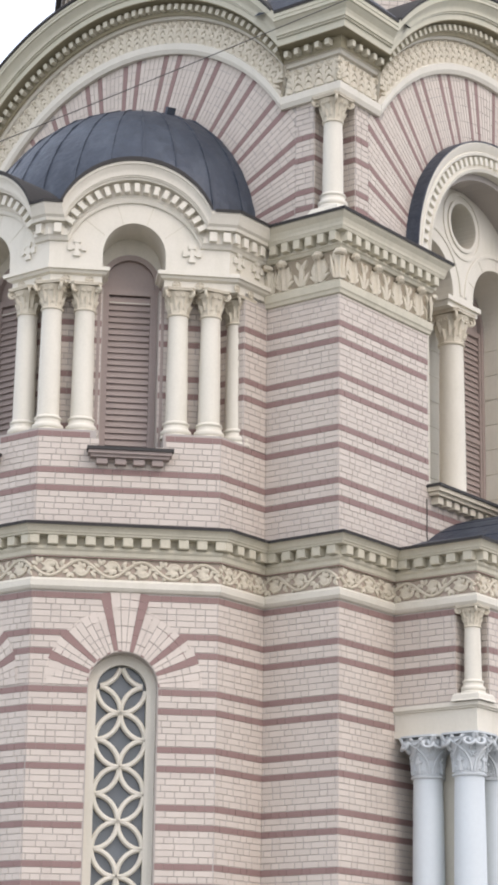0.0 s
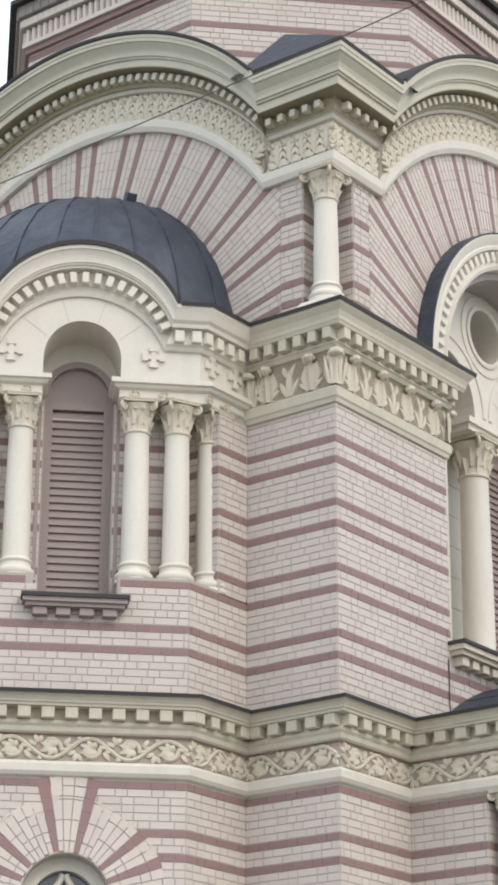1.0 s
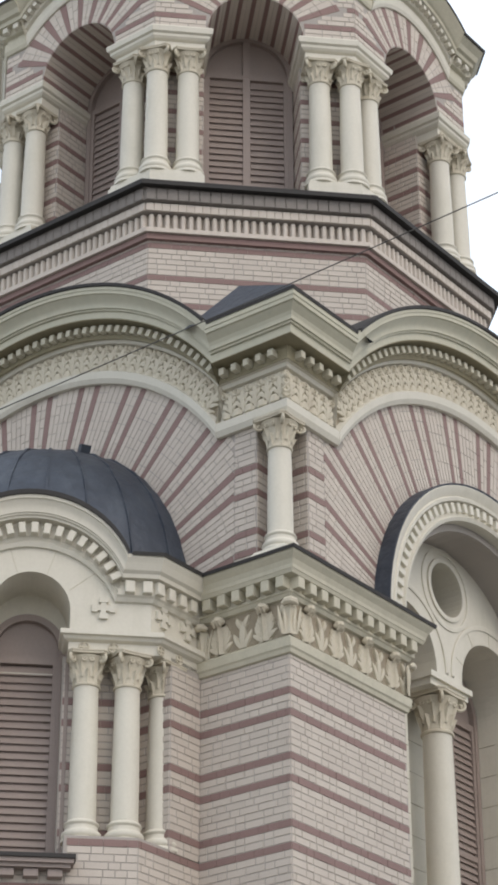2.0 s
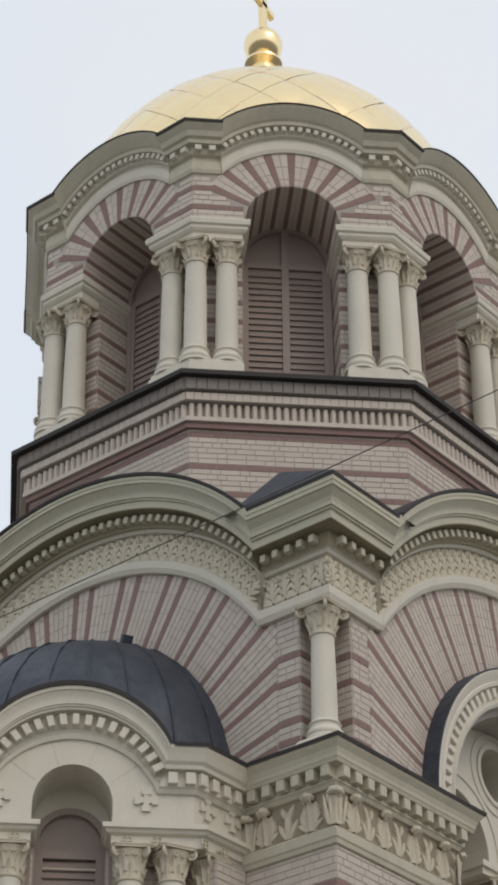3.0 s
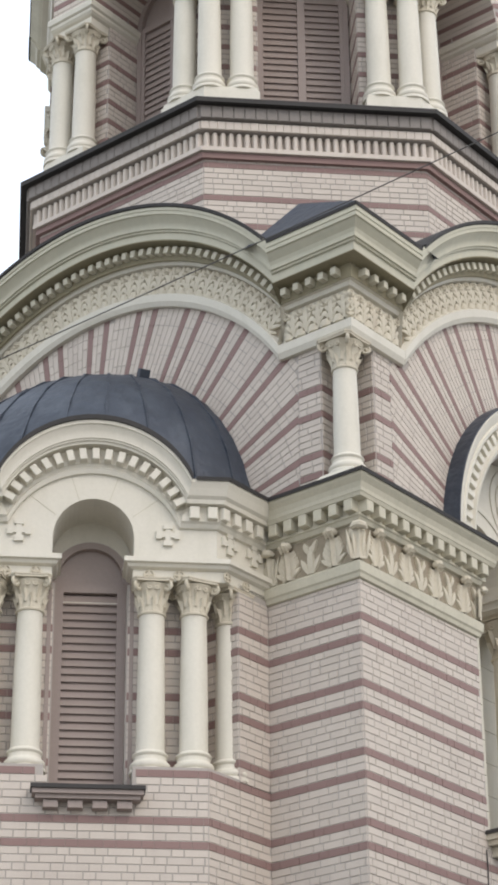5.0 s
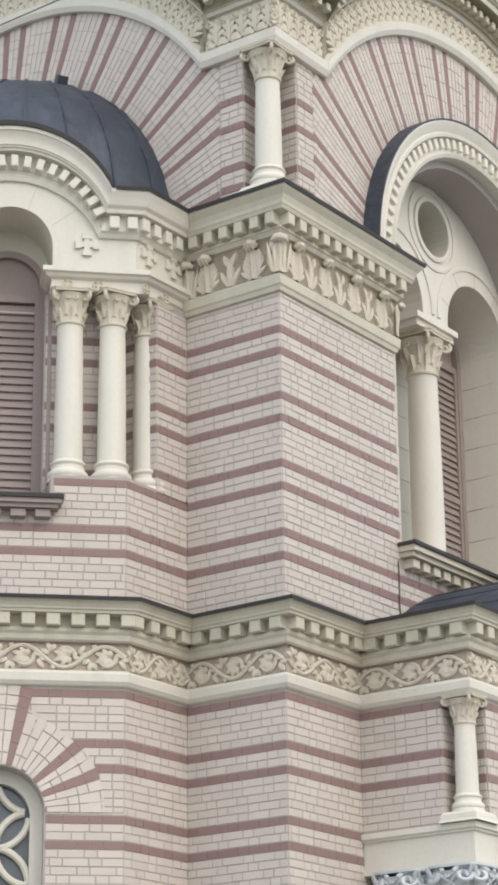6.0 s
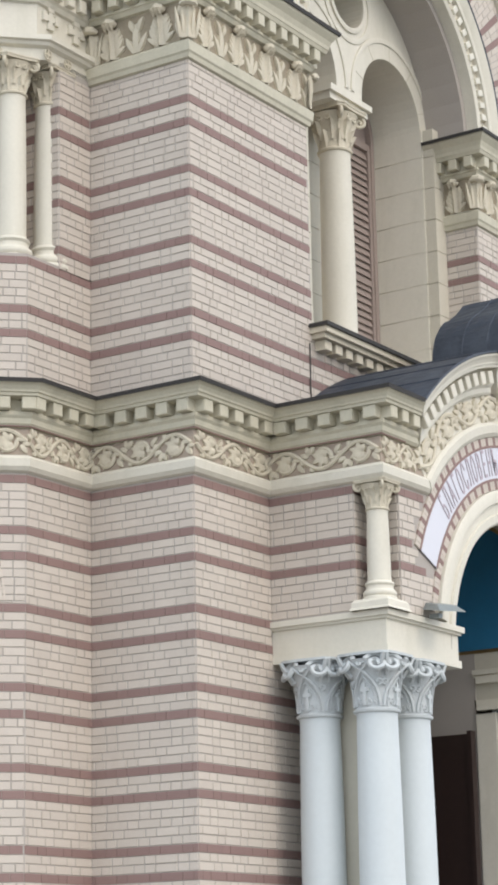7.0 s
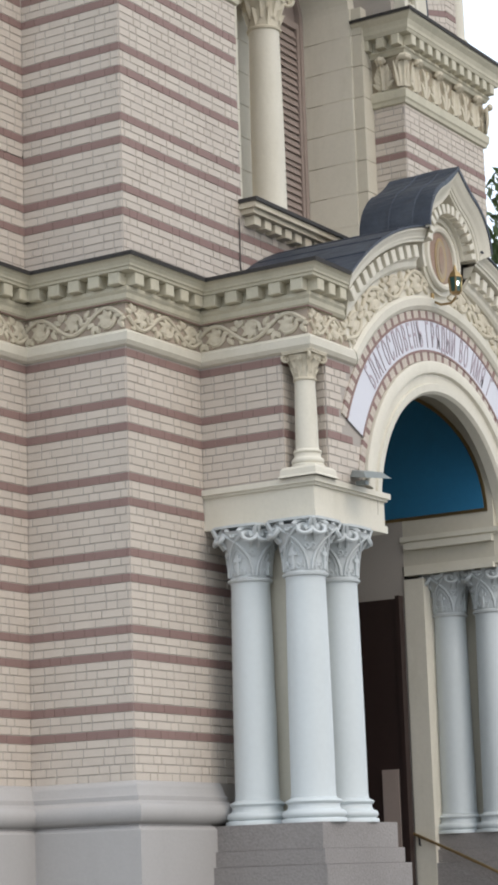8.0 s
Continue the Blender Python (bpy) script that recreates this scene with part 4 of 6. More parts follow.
def shutter_window(face, s0, s1, z0, spring, d, leaves, label, pitch=0.085, rails=(), slat_top=None):
    """An arched louvred window: frame, head panel, stiles and every slat."""
    WINDOWS[0] += 1
    mid, half = (s0 + s1) / 2, (s1 - s0) / 2
    g = Geo()
    ring = [(s0, z0), (s1, z0)] + arc_loop(mid, spring, half, 0, 180, 20)
    f = 0.07
    hole = [(s0 + f, z0 + f), (s1 - f, z0 + f)] + arc_loop(mid, spring, half - f, 0, 180, 20)
    plate(g, face, [ring, hole], d - 0.06, d + 0.05)
    win = solid("window_%d" % WINDOWS[0], g, SHUTTER, label, "window")
    top = slat_top or spring
    g = Geo()
    plate(g, face, [[(s0 + f, top + 0.05), (s1 - f, top + 0.05)] + arc_loop(mid, spring, half - f, 0, 180, 20)], d - 0.05, d - 0.02)
    part("head_panel", g, SHUTTER, win)
    g = Geo()
    face.box(g, s0 + f, s1 - f, top - 0.03, top + 0.055, d - 0.05, d + 0.03)
    part("transom", g, SHUTTER, win)
    # near-black sheet painted as the unlit space behind the slats
    g = Geo()
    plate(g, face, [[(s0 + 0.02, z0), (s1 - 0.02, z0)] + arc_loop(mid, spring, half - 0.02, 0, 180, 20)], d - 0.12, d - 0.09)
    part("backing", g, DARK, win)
    if leaves == 2:
        g = Geo()
        face.box(g, mid - 0.05, mid + 0.05, top, spring + half - 0.03, d - 0.05, d + 0.04)
        part("mullion", g, SHUTTER, win)
    width = (s1 - s0 - 2 * f) / leaves
    for n in range(leaves):
        a, b = s0 + f + n * width, s0 + f + (n + 1) * width
        leaf_g = Geo()
        e = 0.05
        for q in ((a, a + e, z0 + f, top), (b - e, b, z0 + f, top)):
            face.box(leaf_g, *q, d - 0.05, d + 0.035)
        for z in (z0 + f, *rails):
            face.box(leaf_g, a, b, z, z + 0.07, d - 0.05, d + 0.03)
        leaf = part("shutter", leaf_g, SHUTTER, win, "brown-mauve louvred shutter")
        w = b - a - 2 * e
        sl = Geo()
        sl.add([(-w / 2, -0.5 * pitch, 0.018), (w / 2, -0.5 * pitch, 0.018), (w / 2, 0.85 * pitch, -0.018), (-w / 2, 0.85 * pitch, -0.018), (-w / 2, -0.5 * pitch, 0.033), (w / 2, -0.5 * pitch, 0.033), (w / 2, 0.85 * pitch, -0.005), (-w / 2, 0.85 * pitch, -0.005)],
               [(3, 2, 1, 0), (4, 5, 6, 7), (0, 1, 5, 4), (1, 2, 6, 5), (2, 3, 7, 6), (3, 0, 4, 7)])
        me = sl.mesh("slat", SHUTTER)
        z = z0 + f + 0.1
        while z < top - 0.05:
            ob = new("slat", me)
            ob.parent = leaf
            ob.matrix_basis = face.at((a + b) / 2, z, d - 0.01)
            z += pitch
    return win


def sill(parent, face, s0, s1, z0, z1, out, blocks):
    g = Geo()
    for k, (a, b, o) in enumerate(((0.72, 1.0, 1.0), (0.5, 0.72, 0.8))):
        face.box(g, s0 + 0.03 * k, s1 - 0.03 * k, z0 + (z1 - z0) * a, z0 + (z1 - z0) * b, -0.1, out * o)
    ob = part("window_sill", g, SHUTTER if blocks < 6 else RELIEF, parent, "moulded window sill")
    g = Geo()
    face.box(g, s0 - 0.016, s1 + 0.016, z1 - 0.006, z1 + 0.034, -0.1, out + 0.024)
    flash = new("flashing", g.mesh("flashing", DARKMETAL))
    flash.parent = ob
    w = (s1 - s0 - 0.12) / blocks
    me = unit_box(w * 0.62, (z1 - z0) * 0.42, out * 0.62).mesh("dentil", SHUTTER if blocks < 6 else RELIEF)
    for i in range(blocks):
        d = new("dentil", me)
        d.parent = ob
        d.matrix_basis = face.at(s0 + 0.06 + (i + 0.5) * w, z0 + (z1 - z0) * 0.26, 0.0)
    return ob


# ---- turret: columns, entablature, gabled cornice, dome ----
RING = 2.46
TCOL = "short cream stone column round the turret window"
for k in (-112.5, -67.5, -22.5):
    a = radians(k)
    d = RING / math.cos(radians(22.5))
    column(TX + d * math.cos(a), TY + d * math.sin(a), 9.26, 11.25, 0.14, 0.36, TCOL, "turret columns", CREAM, RELIEF, k)
for k, ss in ((-135, (0.6,)), (-90, (-0.6, 0.6)), (-45, (-0.6, 0.6)), (0, (-0.6,))):
    for s in ss:
        q = Face(TX, TY, k, RING if k else 2.56).p(s, 0)
        column(q.x, q.y, 9.26, 11.25, 0.14, 0.36, TCOL, "turret columns", CREAM, RELIEF, k)


def around(cx, cy, r, k, s, inner):
    """The plan line of a corner block: in at s on face k, round the corner, and in again on the next face."""
    f0, f1 = Face(cx, cy, k, r), Face(cx, cy, k + 45, r)
    h = r * T22
    pts = [f0.p(s, 0, inner - r), f0.p(s, 0), f0.p(h, 0), f1.p(-s, 0), f1.p(-s, 0, inner - r)]
    return [(p.x, p.y) for p in pts]


ROSETTE = Geo()
ROSETTE.tube(spiral_points(0, 0, 0.05, 1.0, 0, 0.008, 14, 1, 1.0), 0.009, 5)
ROSETTE.box(-0.05, 0.05, -0.009, 0.009, 0, 0.016)
ROSETTE.box(-0.009, 0.009, -0.05, 0.05, 0, 0.017)
ROSE = ROSETTE.mesh("rosette", RELIEF)
CROSS = Geo()
CROSS.box(-0.028, 0.028, -0.11, 0.11, 0, 0.025)
CROSS.box(-0.11, -0.0285, -0.028, 0.028, 0, 0.025)
CROSS.box(0.0285, 0.11, -0.028, 0.028, 0, 0.025)
for x, y in ((0, 0.09), (0, -0.09), (0.09, 0), (-0.09, 0)):
    CROSS.box(x - 0.045, x + 0.045, y - 0.028, y + 0.028, 0, 0.032) if x == 0 else CROSS.box(x - 0.028, x + 0.028, y - 0.045, y + 0.045, 0, 0.032)
CROSSME = CROSS.mesh("cross_relief", CREAM)
for k in (-135, -90, -45):
    g = Geo()
    line = around(TX, TY, 2.56, k, 0.4, 2.2)
    if k == -45:
        line = line[:2] + [(-1.15, -0.67), (-1.15, 0.1)]
    sweep(g, line, [(-0.4, 11.25), (0.0, 11.25), (0.0, 11.36), (0.045, 11.38), (0.06, 11.41), (0.09, 11.42), (0.09, 11.47), (-0.4, 11.475)])
    ent = solid("entablature_turret", g, CREAM, "cream stone entablature block over the turret columns", "entablature")
    for face, ss in ((Face(TX, TY, k, 2.56), (0.56, 0.86)), (Face(TX, TY, k + 45, 2.56 if k < -45 else 2.75), (-0.86, -0.56))):
        for s in ss:
            put("rosette", ROSE, face.at(s, 11.305, 0.0), ent, "small round cross rosette")
TG_IN, TG_OUT = (0.855, 11.79, 12.36), (0.97, 12.24, 12.87)
TG_BAND = [(0.0, -0.1), (0.0, 0.03), (0.1, 0.045), (0.13, 0.03), (0.2, 0.035), (0.22, 0.045), (0.52, 0.045), (0.53, 0.15)]
TG_CROWN = [(0.525, 0.05), (0.53, 0.155), (0.58, 0.158), (0.585, 0.178), (0.62, 0.18), (0.625, 0.195), (0.7, 0.2), (0.79, 0.212), (0.86, 0.235), (0.885, 0.24), (0.89, 0.256), (1.0, 0.262), (1.0, -0.9)]


def small_gable_top(arc, s):
    half, z0, z1 = arc
    sag = z1 - z0
    r = (half ** 2 + sag ** 2) / (2 * sag)
    return z1 - r + math.sqrt(max(0, r * r - s * s)) if abs(s) < half else z0


for k in (-135, -90, -45):
    face = Face(TX, TY, k, 2.63)
    h = 2.63 * T22
    g = Geo()
    arch_panel(g, face, -h, h if k < -45 else 1.23, 11.475, lambda s: small_gable_top((0.9, 12.1, 12.6), s), 0.405, 11.66, -0.64, 0.0, rise=0.43)
    pan = solid("wall_turret_gable", g, CREAM, "cream stone arched gable wall of the turret", "wall")
    for s in ((-0.74, 0.74) if k != -135 else (0.74,)):
        put("cross_relief", CROSSME, face.at(s, 11.71, 0.0), pan, "raised stone cross")
    for a in (-52, -18, 18, 52):  # open joints between the arch stones
        g = Geo()
        m = face.at(0, 11.6, 0.0, -a)
        g.box(-0.0035, 0.0035, 0.49, 0.76 if abs(a) < 30 else 0.86, -0.004, 0.0025, m=m)
        part("stone_joint", g, MOSSY, pan)
    g = Geo()
    arcband(g, face, TG_IN, TG_OUT, TG_BAND, 26)
    corn = solid("cornice_turret_gable", g, CREAM, "arched cream stone cornice with dentils", "cornice")
    g = Geo()
    arcband(g, face, TG_IN, TG_OUT, TG_CROWN, 26)
    part("crown_moulding", g, CREAM, corn, smooth=True)
    g = Geo()
    arcband(g, face, TG_IN, TG_OUT, [(0.96, 0.262), (0.965, 0.28), (1.06, 0.285), (1.07, 0.262), (1.07, -0.9)], 26)
    part("flashing", g, DARKMETAL, corn, "dark sheet-metal edge")
    arc_dentils(face, TG_IN, TG_OUT, 0.34, 0.12, 0.045, 0.14, 17, corn, CREAM)
g = Geo()
Face(TX, TY, 0, 2.73).box(g, -0.988, -0.15, 11.475, 12.1, -0.5, 0.0)
solid("wall_turret_side", g, CREAM, "cream stone side wall of the turret", "wall")
for k in (-135, -90, -45):
    line = around(TX, TY, 2.63, k, 0.855, 2.5)[1:4]
    if k == -45:
        line[1:] = [(-1.17, -0.789), (-1.17, 0.1)]
    g = Geo()
    sweep(g, line, [(0.0, 11.78), (0.03, 11.79), (0.05, 11.83), (0.07, 11.85), (0.07, 12.0), (0.15, 12.01), (0.16, 12.05), (0.19, 12.08), (0.22, 12.15), (0.247, 12.2), (0.247, 12.235), (-0.4, 12.27)])
    slant(g, 12, False, Face(0, 0, k, 1).u, 11.79, 0.255)
    if k < -45:
        slant(g, 12, True, -Face(0, 0, k + 45, 1).u, 11.79, 0.255)
    corn = solid("cornice_turret_corner", g, CREAM, "cream stone cornice breaking round the turret corner", "cornice")
    eave = [Vector(line[0]).lerp(Vector(line[1]), 0.4), line[1], Vector(line[2]).lerp(Vector(line[1]), 0.4 if k < -45 else 0.0)]
    flashing(corn, eave, 0.247, 12.238)
    spots = [(Face(TX, TY, k, 2.63), 1.0), (Face(TX, TY, k, 2.63), 1.18 if k == -45 else 1.0), (Face(TX, TY, k + 45, 2.63), -1.0)]
    if k == -45:
        spots = spots[:2] + [(Face(TX, TY, 0, 2.73), s) for s in (-0.98, -0.8, -0.62, -0.44)]
    for face, s in spots[0 if k == -45 else 1:]:
        put("dentil", unit_box(0.1, 0.13, 0.06).mesh("dentil", CREAM), face.at(s, 11.925, 0.07), corn)
face = Face(TX, TY, 0, 2.73)
for s in (-0.81, -0.42):
    put("cross_relief", CROSSME, face.at(s, 11.69, 0.0), bpy.data.objects["wall_turret_side"], "raised stone cross")
g = Geo()
g.prism([(TX + x * 2.6 / 2.75, TY + y * 2.6 / 2.75) for x, y in ((-TR, -TH), (-TH, -TR), (TH, -TR), (TR, -TH), (TR, 0.1), (-TR, 0.1))], 12.1, 12.26)
solid("roof_turret", g, METAL, "flat sheet-metal roof round the turret dome", "roof")
DR, DZ, TALL = 2.33, 12.15, 1.05
TX_, TY_ = TX, TY
TX, TY = -3.68, 0.3
dome = thing("dome", "dark blue-grey sheet-metal dome with standing seams", "dome", at=(TX, TY, DZ))
g = Geo()
rows = [[(TX + DR * math.sin(radians(b)) * math.cos(radians(a)), TY + DR * math.sin(radians(b)) * math.sin(radians(a)), DZ + TALL * DR * math.cos(radians(b))) for a in range(0, 360, 5)] for b in (0.5, 6, 14, 22, 30, 38, 46, 54, 62, 70, 78, 84, 90)]
g.grid(rows, True, flip=True)
part("shell", g, METAL, dome, smooth=True)
for a in range(0, 360, 12):
    g = Geo()
    g.tube([(TX + (DR + 0.004) * math.sin(radians(b)) * math.cos(radians(a)), TY + (DR + 0.004) * math.sin(radians(b)) * math.sin(radians(a)), DZ + TALL * (DR + 0.004) * math.cos(radians(b))) for b in (8, 20, 32, 44, 56, 68, 80, 90)], 0.021, 4)
    part("standing_seam", g, METAL, dome)
g = Geo()
m = Matrix.Translation((TX, TY, DZ)) @ pose(0, 0, 0, 0, 0, -26) @ pose(0, 0, 0, 0, 24.5, 0)
g.box(-0.045, 0.045, -0.06, 0.06, DR + 0.08, DR + 0.19, m=m)
part("vent_cap", g, METAL, dome, "small sheet-metal vent cap")
TX, TY = TX_, TY_
for k, n in ((-135, 0), (-90, 1), (-45, 2)):
    face = Face(TX, TY, k, 2.02)
    win = shutter_window(face, -0.39, 0.39, 8.98, 11.47, 0.0, 1, "tall louvred brown-mauve turret window in an arched opening", 0.083, slat_top=11.34)
    sill(win, TF[k], -0.52, 0.52, 8.8, 8.98, 0.17, 4)
    g = Geo()
    for s in (-0.43, 0.39):
        face.box(g, s, s + 0.04, 8.95, 11.5, -0.05, 0.3)
    part("reveal", g, SHUTTER, win)
    g = Geo()
    plate(g, face, [[(-0.5, 11.2), (0.5, 11.2), (0.5, 12.2), (-0.5, 12.2)], [(-0.389, 11.21), (0.389, 11.21)] + arc_loop(0, 11.47, 0.389, 0, 180, 20)], -0.05, 0.02)
    part("vault_end", g, CREAM, win, "cream plaster over the window head")
    # the lattice window below
    WINDOWS[0] += 1
    face = TF[k]
    g = Geo()
    plate(g, face, [[(-0.44, 3.3), (0.44, 3.3)] + arc_loop(0, 6.05, 0.44, 0, 180, 24), [(-0.305, 3.3 + 0.1), (0.305, 3.4)] + arc_loop(0, 6.05, 0.305, 0, 180, 24)], -0.34, -0.2)
    win = solid("window_%d" % WINDOWS[0], g, CREAM, "arched window with cream stone lattice of interlaced circles", "window")
    w, tall = 0.305, 0.327
    nodes = [5.77 - 2 * tall * i for i in range(-1, 5)]
    for zc in nodes:
        for s_c, z_c in ((0, zc - tall), (-w, zc), (w, zc)):
            run = []
            for i in range(41):
                a = 2 * math.pi * i / 40
                s, z = s_c + w * math.cos(a), z_c + tall * math.sin(a)
                ok = abs(s) <= w + 0.001 and z > 3.35 and (z < 6.05 or math.hypot(s, z - 6.05) < w)
                if ok:
                    run.append((s, z))
                if (not ok or i == 40) and len(run) > 1:
                    g = Geo()
                    rows = []
                    for j, (s, z) in enumerate(run):
                        v = Vector((s - s_c, z - z_c)).normalized() * 0.03
                        rows.append([face.p(s - v.x, z - v.y, -0.3), face.p(s - v.x, z - v.y, -0.24), face.p(s - v.x * 0.4, z - v.y * 0.4, -0.22), face.p(s + v.x * 0.4, z + v.y * 0.4, -0.22), face.p(s + v.x, z + v.y, -0.24), face.p(s + v.x, z + v.y, -0.3)])
                    g.grid(rows, True)
                    part("lattice_arc", g, CREAM, win)
                    run = []
                elif not ok:
                    run = []
    g = Geo()
    plate(g, face, [[(-0.42, 3.3), (0.42, 3.3)] + arc_loop(0, 6.05, 0.42, 0, 180, 24)], -0.33, -0.315)
    part("pane", g, GLASS, win, "dim window glass")
    g = Geo()
    for i in range(29):  # the arch's bricks turn in under it
        a0, a1 = radians(180 * i / 29 + 0.3), radians(180 * (i + 1) / 29 - 0.3)
        vs = [face.p(r * math.cos(a), 6.06 + r * math.sin(a), d) for d in (-0.2, 0.009) for a, r in ((a0, 0.445), (a0, 0.43), (a1, 0.43), (a1, 0.445))]
        g.add(vs, [(1, 2, 6, 5), (4, 5, 6, 7), (0, 4, 5, 1), (2, 6, 7, 3)], 1 if i % 3 == 0 else 0)
    part("soffit_brickwork", g, [BRICK, RED], win, "alternate pale and red bricks under the arch", kind="stuff")

# ---- the tall window recess of the other front ----
g = Geo()
SA = 12.38
loop = [(PW, 9.0), (2.31, 9.0), (2.31, SA)] + arc_loop(2.97, SA, 0.66, 180, 0, 20)[1:-1] + [(3.63, SA), (3.63, 12.3), (4.17, 12.3), (4.17, SA)] + arc_loop(4.83, SA, 0.66, 180, 0, 20)[1:-1] + [(5.49, SA), (5.49, 9.0), (PF, 9.0), (PF, 12.24)]
loop += arc_loop(YC, 12.24, 1.835, 0, 180, 40)
hole = arc_loop(YC, 13.47, 0.34, 0, 360, 32)[:-1]
plate(g, B0, [loop, hole], -0.95, -0.55)
wall_recess = solid("wall_recess", g, CREAM, "cream stone tympanum with twin arches and a round window", "wall")
for s, z, r0, r1, a0, a1, d in ((YC, 13.47, 0.34, 0.40, 0, 360, 0.03), (YC, 13.47, 0.46, 0.52, 0, 360, 0.02), (2.97, SA, 0.84, 0.9, 0, 180, 0.02), (4.83, SA, 0.84, 0.9, 8, 180, 0.02)):
    g = Geo()
    rows = []
    for i in range(41):
        a = radians(a0 + (a1 - a0) * i / 40)
        rows.append([B0.p(s + r * math.cos(a), z + r * math.sin(a), q) for r, q in ((r0, -0.56), (r0, -0.55 + d * 0.7), ((r0 + r1) / 2, -0.55 + d), (r1, -0.55 + d * 0.7), (r1, -0.56))])
    g.grid(rows, False)
    part("ring_moulding", g, CREAM, wall_recess, smooth=True)
for a in (20, 55, 90, 125, 160):
    g = Geo()
    g.box(-0.004, 0.004, 0.66, 0.84, -0.004, 0.003, m=B0.at(4.83, SA, -0.55, a - 90))
    part("stone_joint", g, MOSSY, wall_recess)
z = 9.0
while z < 12.35:
    h = min(0.385, 12.42 - z)
    for y0, y1, x0, x1 in ((5.485, PF, -1.5, -0.535), (PW, 2.315, -1.5, -0.535), (3.5, 4.3, -1.5, -1.12)):
        g = Geo()
        g.box(x0, x1, y0, y1, z + 0.004, z + h - 0.004)
        part("jamb_stone", g, CREAM, wall_recess)
    for y0, y1 in ((PW + 0.002, 2.29), (5.51, PF - 0.002)):
        g = Geo()
        g.box(-0.53, -0.11 if y0 < YC else -0.4, y0, y1, z + 0.004, z + h - 0.004)
        part("jamb_stone", g, INNERWALL, wall_recess)
    z += 0.385
g = Geo()
g.box(-1.7, -1.46, PW - 0.1, PF + 0.1, 8.5, 14.3)
g.box(-1.5, -0.56, PW, PF, 14.2, 14.3)
part("back_wall", g, INNERWALL, wall_recess)
g = Geo()
g.box(-1.5, -0.0, PW, PF, 8.9, 9.04)
part("floor_slab", g, CREAM, wall_recess)
g = Geo()
g.box(-1.47, -0.56, 3.5, 4.3, 12.16, 12.3)
g.box(-1.47, -0.52, 3.46, 4.34, 12.24, 12.31)
part("impost", g, CREAM, wall_recess)
column_foot(-0.76, YC, 9.04, 9.17, 0.31, 0.29)
column(-0.76, YC, 9.17, 12.16, 0.19, 0.5, "tall cream stone column between the twin windows", "", CREAM, RELIEF)
for a, b in ((2.32, 3.5), (4.3, 5.48)):
    win = shutter_window(B0, a, b, 9.05, SA, -1.22, 2, "tall arched window with louvred brown-mauve shutters", 0.085, rails=(10.6,), slat_top=12.3)
for s_c in (2.97, 4.83):
    g = Geo()
    arcband(g, B0, (0.66, SA, SA + 0.66), (0.8, SA, SA + 0.8), [(0.0, -1.46), (0.0, -0.94), (1.0, -0.94), (1.0, -1.46)], 24, 0, s_c)
    part("arch_soffit", g, CREAM, wall_recess)
win_sill = sill(wall_recess, B0, 2.03, 5.77, 8.84, 9.07, 0.2, 18)
ARCH_IN, ARCH_OUT = (1.835, 12.24, 14.075), (2.25, 12.24, 14.49)
g = Geo()
arcband(g, B0, ARCH_IN, ARCH_OUT, [(0.0, -0.56), (0.0, 0.08), (0.1, 0.1), (0.14, 0.06), (0.2, 0.05), (0.55, 0.05), (0.57, 0.11), (0.66, 0.12), (0.7, 0.1), (0.85, 0.14), (0.97, 0.16), (1.0, 0.15), (1.0, -0.2)], 48, 0, YC)
arch = solid("archivolt", g, CREAM, "cream stone archivolt with a ring of dentils", "archivolt", smooth=True)
arc_dentils(B0, ARCH_IN, ARCH_OUT, 0.38, 0.115, 0.05, 0.1, 42, arch, CREAM, YC, 0.5)
g = Geo()
arcband(g, B0, ARCH_IN, ARCH_OUT, [(0.985, 0.152), (1.04, 0.165), (1.05, 0.15), (1.05, -0.12)], 48, 0, YC)
part("flashing", g, METAL, arch, "dark blue-grey metal cover strip")

# ---- the belfry tower ----
CX, CY = -YC, YC
VISIBLE = (-135, -90, -45, 0, 45)
ALL8 = [k * 45 for k in range(8)]


def octagon(r, cx=CX, cy=CY):
    d = r / math.cos(radians(22.5))
    return [(cx + d * math.cos(radians(22.5 + 45 * i)), cy + d * math.sin(radians(22.5 + 45 * i))) for i in range(8)]


g = Geo()
g.prism(octagon(3.265), 14.0, 18.05)
drum = solid("wall_tower_drum", g, MORTAR, "eight-sided tower drum of pale brick with red courses", "wall")
g, rng = Geo(), random.Random(12)
for k in VISIBLE:
    face = Face(CX, CY, k, 3.265)
    h = 3.265 * T22
    for q in courses(-h, h, 14.6, 17.62, 17.545, 70 + k, reds=(0, 6), period=11):
        brick_into(g, face, q, rng)
part("brickwork", g, [BRICK, RED], drum, "pale bricks with red courses", kind="stuff")


def ring(name, prof, mats, label, category, parent=None):
    g = Geo()
    sweep(g, octagon(3.265)[::1], prof, closed=True)
    if parent:
        return part(name, g, mats, parent, label)
    return solid(name, g, mats, label, category)


